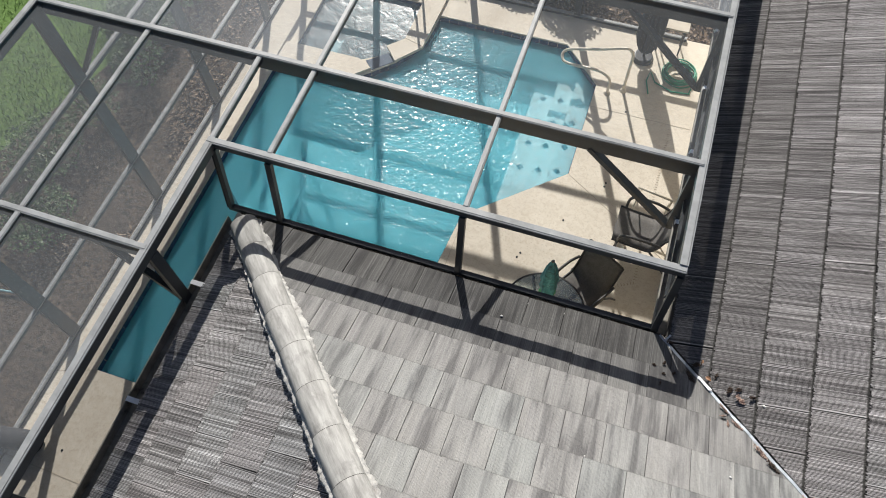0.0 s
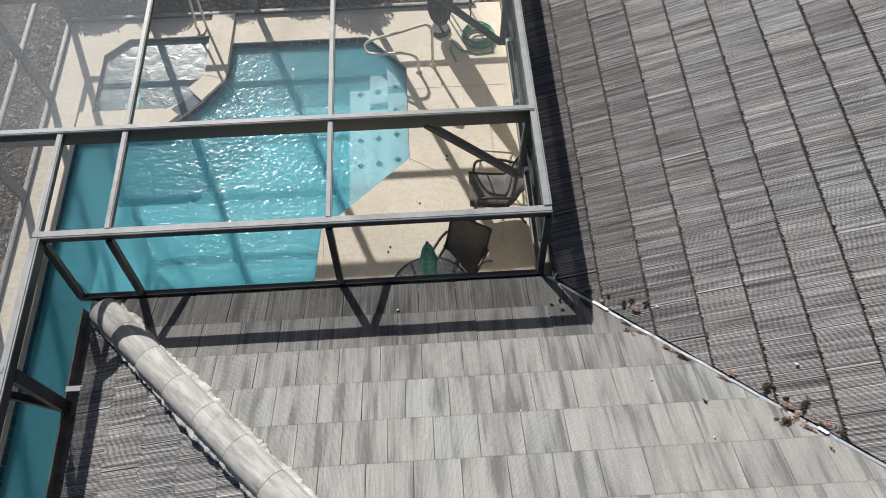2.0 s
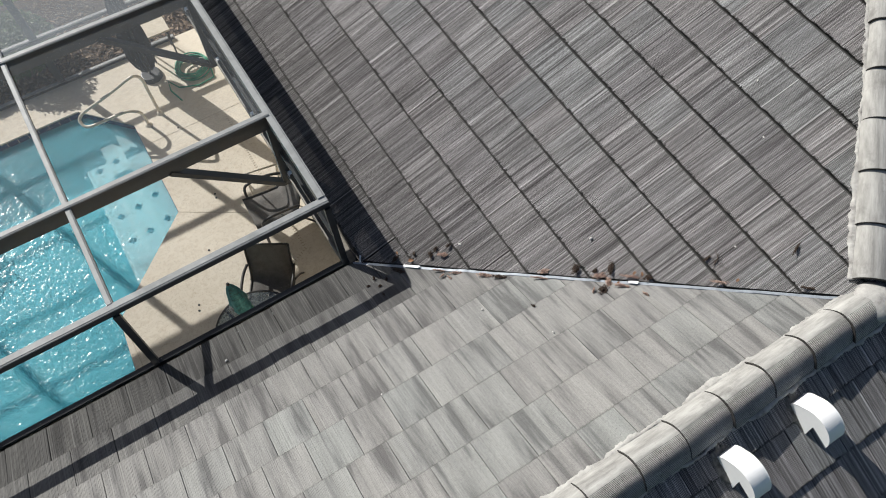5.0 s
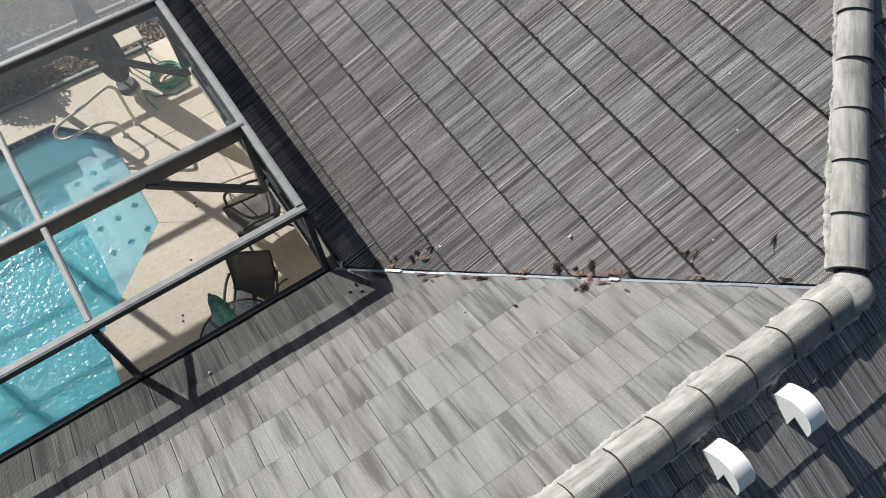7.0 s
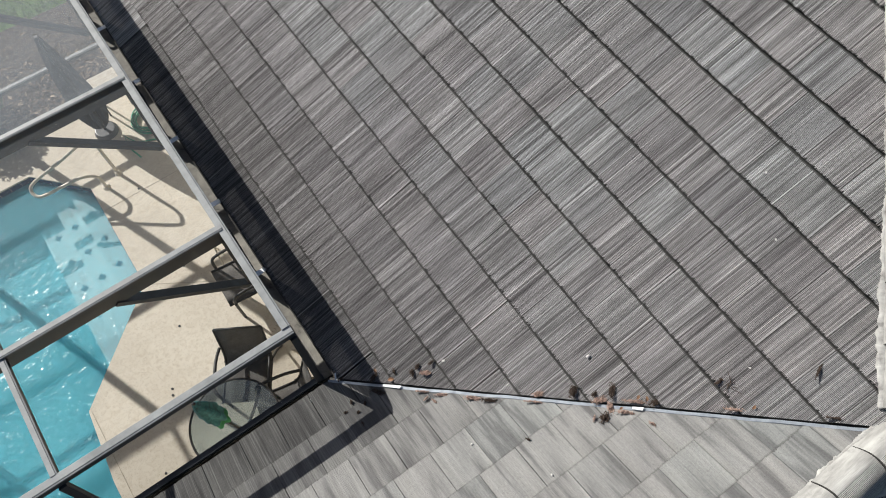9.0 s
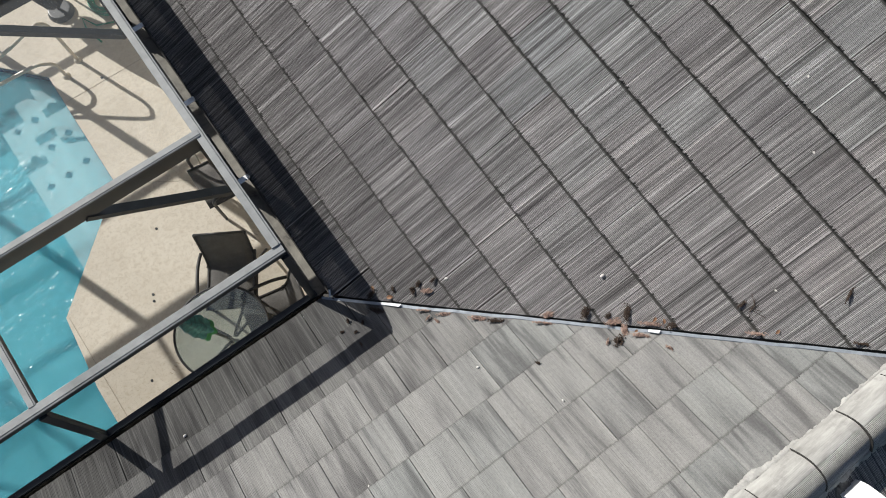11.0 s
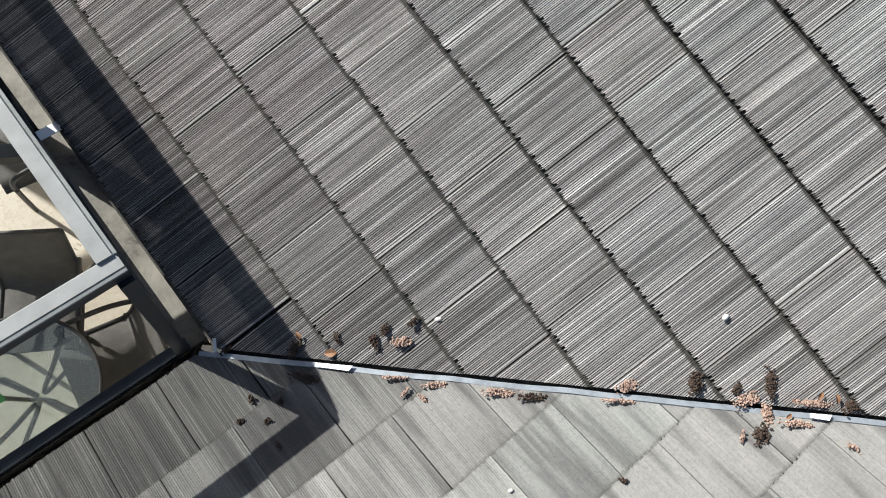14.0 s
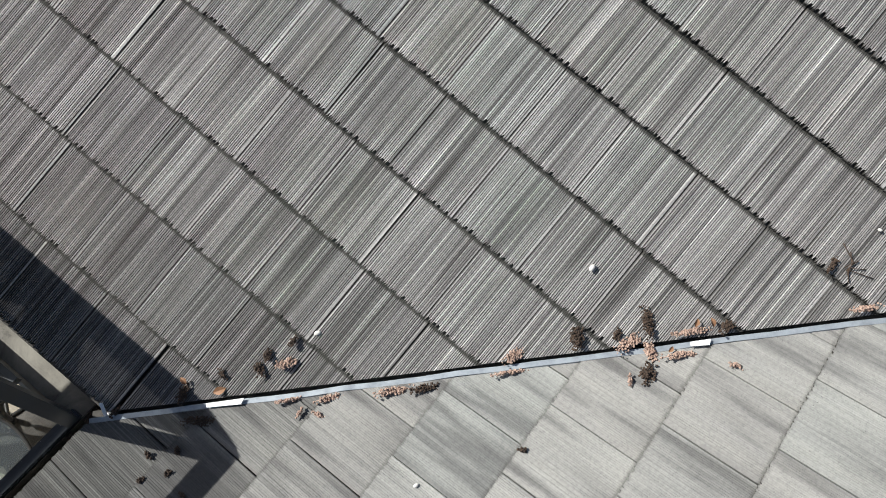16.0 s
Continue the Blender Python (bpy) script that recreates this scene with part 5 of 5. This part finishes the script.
tube(bm, [(-0.2, -0.12, 0.43), (0.2, -0.12, 0.43)], 0.011, 8)
part("cross_bar", bm, rail_mat, pale)


def glass_material():
    m = bpy.data.materials.new("wavy_table_glass")
    m.use_nodes = True
    t = m.node_tree
    t.nodes.clear()
    out = t.nodes.new("ShaderNodeOutputMaterial")
    clear = t.nodes.new("ShaderNodeBsdfTransparent")
    clear.inputs[0].default_value = (0.80, 0.86, 0.85, 1)
    gloss = t.nodes.new("ShaderNodeBsdfGlossy")
    gloss.inputs["Roughness"].default_value = 0.16
    haze = t.nodes.new("ShaderNodeBsdfDiffuse")
    haze.inputs[0].default_value = (0.62, 0.68, 0.68, 1)
    pane = t.nodes.new("ShaderNodeMixShader")
    pane.inputs[0].default_value = 0.09
    mix = t.nodes.new("ShaderNodeMixShader")
    fres = t.nodes.new("ShaderNodeFresnel")
    fres.inputs[0].default_value = 1.9
    co = t.nodes.new("ShaderNodeTexCoord")
    a = t.nodes.new("ShaderNodeTexNoise")
    a.inputs["Scale"].default_value, a.inputs["Detail"].default_value = 30.0, 3.0
    bump = t.nodes.new("ShaderNodeBump")
    bump.inputs["Strength"].default_value, bump.inputs["Distance"].default_value = 0.7, 0.008
    for x, y in ((co.outputs["Object"], a.inputs["Vector"]), (a.outputs["Fac"], bump.inputs["Height"]), (bump.outputs[0], gloss.inputs["Normal"]),
                 (bump.outputs[0], fres.inputs["Normal"]), (fres.outputs[0], mix.inputs[0]), (clear.outputs[0], pane.inputs[1]),
                 (haze.outputs[0], pane.inputs[2]), (pane.outputs[0], mix.inputs[1]), (gloss.outputs[0], mix.inputs[2]), (mix.outputs[0], out.inputs[0])):
        t.links.new(x, y)
    return m


table = thing("patio_table", (-1.06, 0.86, 0), "round patio table with a rippled glass top and dark curved legs", "table")
bm = bm_new()
bmesh.ops.create_cone(bm, cap_ends=True, segments=56, radius1=0.475, radius2=0.475, depth=0.008, matrix=Matrix.Translation((0, 0, 0.716)))
part("glass_top", bm, glass_material(), table, "rippled clear glass top")
bm = bm_new()
tube(bm, [(math.cos(k * math.pi / 28) * 0.482, math.sin(k * math.pi / 28) * 0.482, 0.712) for k in range(56)], 0.013, 8, True)
part("rim", bm, frame_mat, table)
for k in range(4):
    a = k * math.pi / 2 + 0.5
    bm = bm_new()
    prof = curve_pts([(0.46, 0, 0.70), (0.42, 0, 0.60), (0.26, 0, 0.44), (0.06, 0, 0.30), (0.07, 0, 0.20), (0.28, 0, 0.07), (0.38, 0, 0.0)], 6)
    tube(bm, [(p.x * math.cos(a), p.x * math.sin(a), p.z) for p in prof], 0.018, 8)
    part("leg", bm, frame_mat, table)
mm = Mat("teal_canvas", 0.75)
n1 = mm.noise(mm.place((5, 5, 1)), 4.0, 4, 0.55, 0.6)
base = mm.ramp(n1, [(0.3, (0.012, 0.085, 0.105)), (0.5, (0.025, 0.17, 0.19)), (0.72, (0.11, 0.34, 0.36))])
n2 = mm.noise(mm.place((1, 1, 5)), 5.0, 3, 0.6, 1.2)
base = mm.mix(base, (0.006, 0.022, 0.03), mm.ramp(n2, [(0.56, 0.0), (0.62, 0.5)]))
mm.color(base)
mm.bump(n1, 0.4, 0.02)
teal = mm.m
mm = Mat("green_hem_canvas", 0.75)
mm.color(mm.ramp(mm.noise(mm.place(), 16.0), [(0.3, (0.02, 0.17, 0.06)), (0.7, (0.06, 0.34, 0.14))]))
green_hem = mm.m


def folded_canopy(profile, folds, flare, seed):
    """A gathered canopy: rings of pleats, hanging unevenly."""
    rng = random.Random(seed)
    bm = bm_new()
    n = folds * 8
    rows = []
    for z, r in profile:
        ring = []
        for k in range(n):
            a = k * 2 * math.pi / n
            pleat = 1 + flare * math.cos(folds * a + 1.5 * z) + 0.12 * noise.noise(Vector((math.cos(a) * 2, math.sin(a) * 2, z * 4 + seed)))
            ring.append(bm.verts.new((math.cos(a) * r * pleat, math.sin(a) * r * pleat, z + 0.03 * math.cos(folds * a) * (r > 0.07))))
        rows.append(ring)
    for r0, r1 in zip(rows, rows[1:]):
        for k in range(n):
            bm.faces.new((r0[k], r0[(k + 1) % n], r1[(k + 1) % n], r1[k])).smooth = True
    return bm


tumb = thing("table_umbrella", (-1.04, 0.84, 0), "closed teal canvas umbrella with green hem in the table", "umbrella")
tumb.matrix_basis = pose(-1.04, 0.84, 0, 4.2, 0, -15)
bm = bm_new()
tube(bm, [(0, 0, 0.0), (0, 0, 2.26)], 0.014, 10)
part("pole", bm, frame_mat, tumb)
part("canopy", folded_canopy([(1.52, 0.075), (1.62, 0.088), (1.74, 0.078), (1.82, 0.095), (1.95, 0.075), (2.08, 0.058), (2.2, 0.034), (2.27, 0.01)], 5, 0.13, 3), teal, tumb)
part("hem", folded_canopy([(1.33, 0.040), (1.38, 0.075), (1.46, 0.088), (1.525, 0.072)], 5, 0.15, 4), green_hem, tumb, "green canvas hem")
bm = bm_new()
bmesh.ops.create_uvsphere(bm, u_segments=12, v_segments=8, radius=0.018, matrix=Matrix.Translation((0, 0, 2.275)))
part("finial", bm, frame_mat, tumb)

# hose
mm = Mat("green_hose", 0.4)
mm.color(mm.ramp(mm.noise(mm.place(), 15.0), [(0.3, (0.02, 0.22, 0.13)), (0.7, (0.06, 0.36, 0.24))]))
hose_mat = mm.m
rng = random.Random(4)
pts = []
for k in range(8 * 26):
    a = k * 2 * math.pi / 26
    lap = k / 26
    r = 0.25 - 0.016 * (lap % 4) + 0.02 * math.sin(lap * 2.3)
    pts.append((math.cos(a) * r * 1.05 + 0.02 * math.sin(lap * 3), math.sin(a) * r + 0.02 * math.cos(lap * 2), 0.014 + 0.011 * lap + 0.004 * math.sin(5 * a)))
pts = pts[::-1] + [(0.2, -0.33, 0.015), (-0.05, -0.36, 0.013), (-0.32, -0.25, 0.013), (-0.42, -0.05, 0.013), (-0.45, -0.25, 0.013), (-0.38, -0.5, 0.013)]
bm = bm_new()
tube(bm, pts, 0.012, 6)
hose = solid("garden_hose", bm, hose_mat, "coiled green garden hose lying on the pool deck", "hose")
hose.matrix_basis = pose(-0.09, 5.61, 0)

# closed umbrella with base, side table
mm = Mat("dark_canvas", 0.9)
mm.color(mm.ramp(mm.noise(mm.place((30, 30, 3)), 1.0), [(0.3, (0.014, 0.015, 0.018)), (0.7, (0.04, 0.041, 0.046))]))
canvas = mm.m
umb = thing("patio_umbrella", (-0.68, 5.80, 0), "closed dark canvas patio umbrella in a round base", "umbrella")
bm = bm_new()
bmesh.ops.create_cone(bm, cap_ends=True, segments=28, radius1=0.17, radius2=0.14, depth=0.07, matrix=Matrix.Translation((0, 0, 0.035)))
bevel(bm, 0.012, 2)
part("base", bm, bronze, umb)
bm = bm_new()
tube(bm, [(0, 0, 0.07), (0, 0, 1.92)], 0.02, 10)
part("pole", bm, frame_mat, umb)
bm = bm_new()
rows = []
for z, r in ((0.22, 0.12), (0.4, 0.155), (0.8, 0.15), (1.2, 0.12), (1.6, 0.075), (1.88, 0.03)):
    rows.append([bm.verts.new((math.cos(a) * r * (1 + 0.28 * math.cos(8 * a)), math.sin(a) * r * (1 + 0.28 * math.cos(8 * a)), z + 0.05 * math.cos(8 * a) * (z < 0.5))) for a in [k * 2 * math.pi / 48 for k in range(48)]])
for r0, r1 in zip(rows, rows[1:]):
    for k in range(48):
        f = bm.faces.new((r0[k], r0[(k + 1) % 48], r1[(k + 1) % 48], r1[k]))
        f.smooth = True
part("canopy", bm, canvas, umb)
side = thing("side_table", (-0.35, 6.13, 0), "small side table with a cream top", "table")
bm = bm_new()
box(bm, -0.21, 0.21, -0.15, 0.15, 0.50, 0.53)
bevel(bm, 0.008, 2)
part("tabletop", bm, deck_mat, side)
for x in (-0.17, 0.17):
    for y in (-0.11, 0.11):
        bm = bm_new()
        tube(bm, [(x, y, 0.0), (x, y, 0.50)], 0.013, 8)
        part("leg", bm, frame_mat, side)

# rolled cover and pole by the planting bed
cover = thing("rolled_cover", (-6.42, -2.34, 0), "rolled dark mesh cover lying on the deck", "cover", turn=10)
bm = bm_new()
tube(bm, [(-0.35, 0, 0.13), (-0.1, 0, 0.135), (0.2, 0, 0.13)], 0.125, 20)
part("roll", bm, canvas, cover)
bm = bm_new()
tube(bm, [(0.20, 0, 0.13), (0.205, 0, 0.13)], 0.09, 20)
part("core", bm, bronze, cover)
bm = bm_new()
tube(bm, [(-8.25, -0.78, -0.03), (-7.49, -0.66, -0.03)], 0.016, 8)
mm = Mat("pale_blue_pole", 0.4)
mm.color(mm.ramp(mm.noise(mm.place(), 9.0), [(0.3, (0.16, 0.36, 0.42)), (0.7, (0.30, 0.52, 0.56))]))
solid("pool_pole", bm, mm.m, "pale blue pool pole lying on the mulch", "pole")

# ---- garden ----
def bed(name, outline, label):
    bm = bm_new()
    prism(bm, outline, -0.16, -0.075)
    return solid(name, bm, mulch_mat, label, "planting bed", "structure")


rng = random.Random(12)
edge = [(-8.95 + 0.25 * math.sin(i * 0.9) + rng.uniform(-0.08, 0.08), 8.7 - 0.6 * i) for i in range(13)] + [(-9.6, 0.6), (-10.6, -0.2), (-11.2, -2.0), (-11.0, -7.0)]
bed("ground_bed", [(-6.70, -7.0), (-6.70, 6.39), (1.5, 6.39), (1.5, 8.5)] + edge, "dark bark mulch planting bed along the screen wall")

mm = Mat("shrub_leaf", 0.5)
mm.color(mm.ramp(mm.noise(mm.place(), 3.0), [(0.3, (0.03, 0.07, 0.02)), (0.7, (0.10, 0.17, 0.055))]))
leaf_mat = mm.m


def leaf_cloud(bm, rng, centre, rx, ry, rz, n, size):
    for _ in range(n):
        while True:
            p = Vector((rng.uniform(-1, 1), rng.uniform(-1, 1), rng.uniform(-1, 1)))
            if 0.25 < p.length < 1 and noise.noise(p * 2.4 + centre) > -0.25:
                break
        c = centre + Vector((p.x * rx, p.y * ry, p.z * rz))
        m = Matrix.Translation(c) @ Euler((rng.uniform(-0.9, 0.9), rng.uniform(-0.9, 0.9), rng.uniform(0, 6.3))).to_matrix().to_4x4()
        s = size * rng.uniform(0.6, 1.3)
        vs = [bm.verts.new(m @ Vector(q)) for q in ((0, 0, 0), (s * 0.5, s * 0.28, 0.1 * s), (s, 0, 0), (s * 0.5, -s * 0.28, 0.1 * s))]
        bm.faces.new(vs)


def shrub(x, y, r, h, seed):
    rng = random.Random(seed)
    sh = thing("shrub", (x, y, -0.08), "low green shrub growing in the mulch bed", "shrub", "shrubs along the screen wall")
    bm = bm_new()
    for k in range(5):
        a = k * 1.3 + seed
        tube(bm, curve_pts([(0, 0, 0), (math.cos(a) * r * 0.3, math.sin(a) * r * 0.3, h * 0.4), (math.cos(a) * r * 0.6, math.sin(a) * r * 0.6, h * 0.8)], 3), 0.008, 5)
    part("stem", bm, mulch_mat, sh)
    bm = bm_new()
    leaf_cloud(bm, rng, Vector((0, 0, h * 0.6)), r, r, h * 0.5, int((900 if r < 0.6 else 3600) * r * r / 0.16), 0.05)
    part("crown", bm, leaf_mat, sh)


k = 0
for y in (-3.6, -2.6, -1.1, 0.3, 1.3, 2.2, 3.1, 4.0, 5.0, 6.0, 7.1):
    k += 1
    shrub(-8.2 + 0.3 * math.sin(k * 2.1), y, 0.50 + 0.12 * math.sin(k * 1.7), 0.58 + 0.14 * math.cos(k), 500 + k)
for x in (-6.4, -5.3, -4.2, -3.0, -2.2):
    k += 1
    shrub(x, 7.25 + 0.2 * math.sin(k * 1.9), 0.6, 0.66 + 0.12 * math.cos(k * 2.3), 500 + k)

# fallen leaves and chips on the mulch, blades of grass on the lawn
rng = random.Random(77)
bm = bm_new()
for _ in range(9000):
    if rng.random() < 0.6:
        x, y = -6.72 - abs(rng.gauss(0, 0.45)), rng.uniform(-4, 8)
    else:
        x, y = rng.uniform(-6.7, 1), 6.44 + abs(rng.gauss(0, 0.7))
    if x < -9.2 or y < 6.4 and noise.noise(Vector((x * 0.9, y * 0.55, 3))) < 0.02:
        continue
    s = rng.uniform(0.03, 0.08) * (1.3 if x > -7.5 else 0.9)
    m = Matrix.Translation((x, y, -0.066 + rng.uniform(0, 0.02))) @ Euler((rng.uniform(-0.5, 0.5), rng.uniform(-0.5, 0.5), rng.uniform(0, 6.3))).to_matrix().to_4x4()
    bm.faces.new([bm.verts.new(m @ Vector(q)) for q in ((0, 0, 0), (s * 0.6, s * 0.25, 0.1 * s), (s * 1.3, 0, 0), (s * 0.6, -s * 0.25, 0.15 * s))])
mm = Mat("fallen_leaf", 0.8)
isl = mm.t.nodes.new("ShaderNodeNewGeometry")
mm.color(mm.ramp(isl.outputs["Random Per Island"], [(0.0, (0.05, 0.032, 0.022)), (0.5, (0.12, 0.082, 0.055)), (0.8, (0.25, 0.18, 0.125)), (1.0, (0.44, 0.34, 0.25))]))
tagged(solid("leaf_litter", bm, mm.m, "dry brown fallen leaves scattered over the mulch", "leaf litter"), kind="stuff")
verts, faces = [], []
rng = random.Random(78)
for q in range(70000):
    x, y = (-8.9 - rng.random() ** 1.6 * 7.0, rng.uniform(-1.0, 11.5)) if q % 2 else (rng.uniform(-9.0, 1.5), 8.5 + rng.random() * 4.0)
    if y < 1.5 and x > -10.2:
        continue
    h, a = rng.uniform(0.03, 0.075), rng.uniform(0, 6.3)
    dx, dy = math.cos(a) * 0.007, math.sin(a) * 0.007
    lx, ly = rng.uniform(-0.03, 0.03), rng.uniform(-0.03, 0.03)
    i = len(verts)
    verts += [(x - dx, y - dy, -0.12), (x + dx, y + dy, -0.12), (x + lx, y + ly, -0.12 + h)]
    faces.append((i, i + 1, i + 2))
me = bpy.data.meshes.new("grass")
me.from_pydata(verts, [], faces)
mm = Mat("grass_blade", 0.6)
isl = mm.t.nodes.new("ShaderNodeNewGeometry")
mm.color(mm.ramp(isl.outputs["Random Per Island"], [(0.0, (0.09, 0.17, 0.03)), (0.6, (0.16, 0.27, 0.05)), (1.0, (0.24, 0.33, 0.10))]))
me.materials.append(mm.m)
tagged(new("grass", me), "short green lawn grass", "grass", "", "stuff")
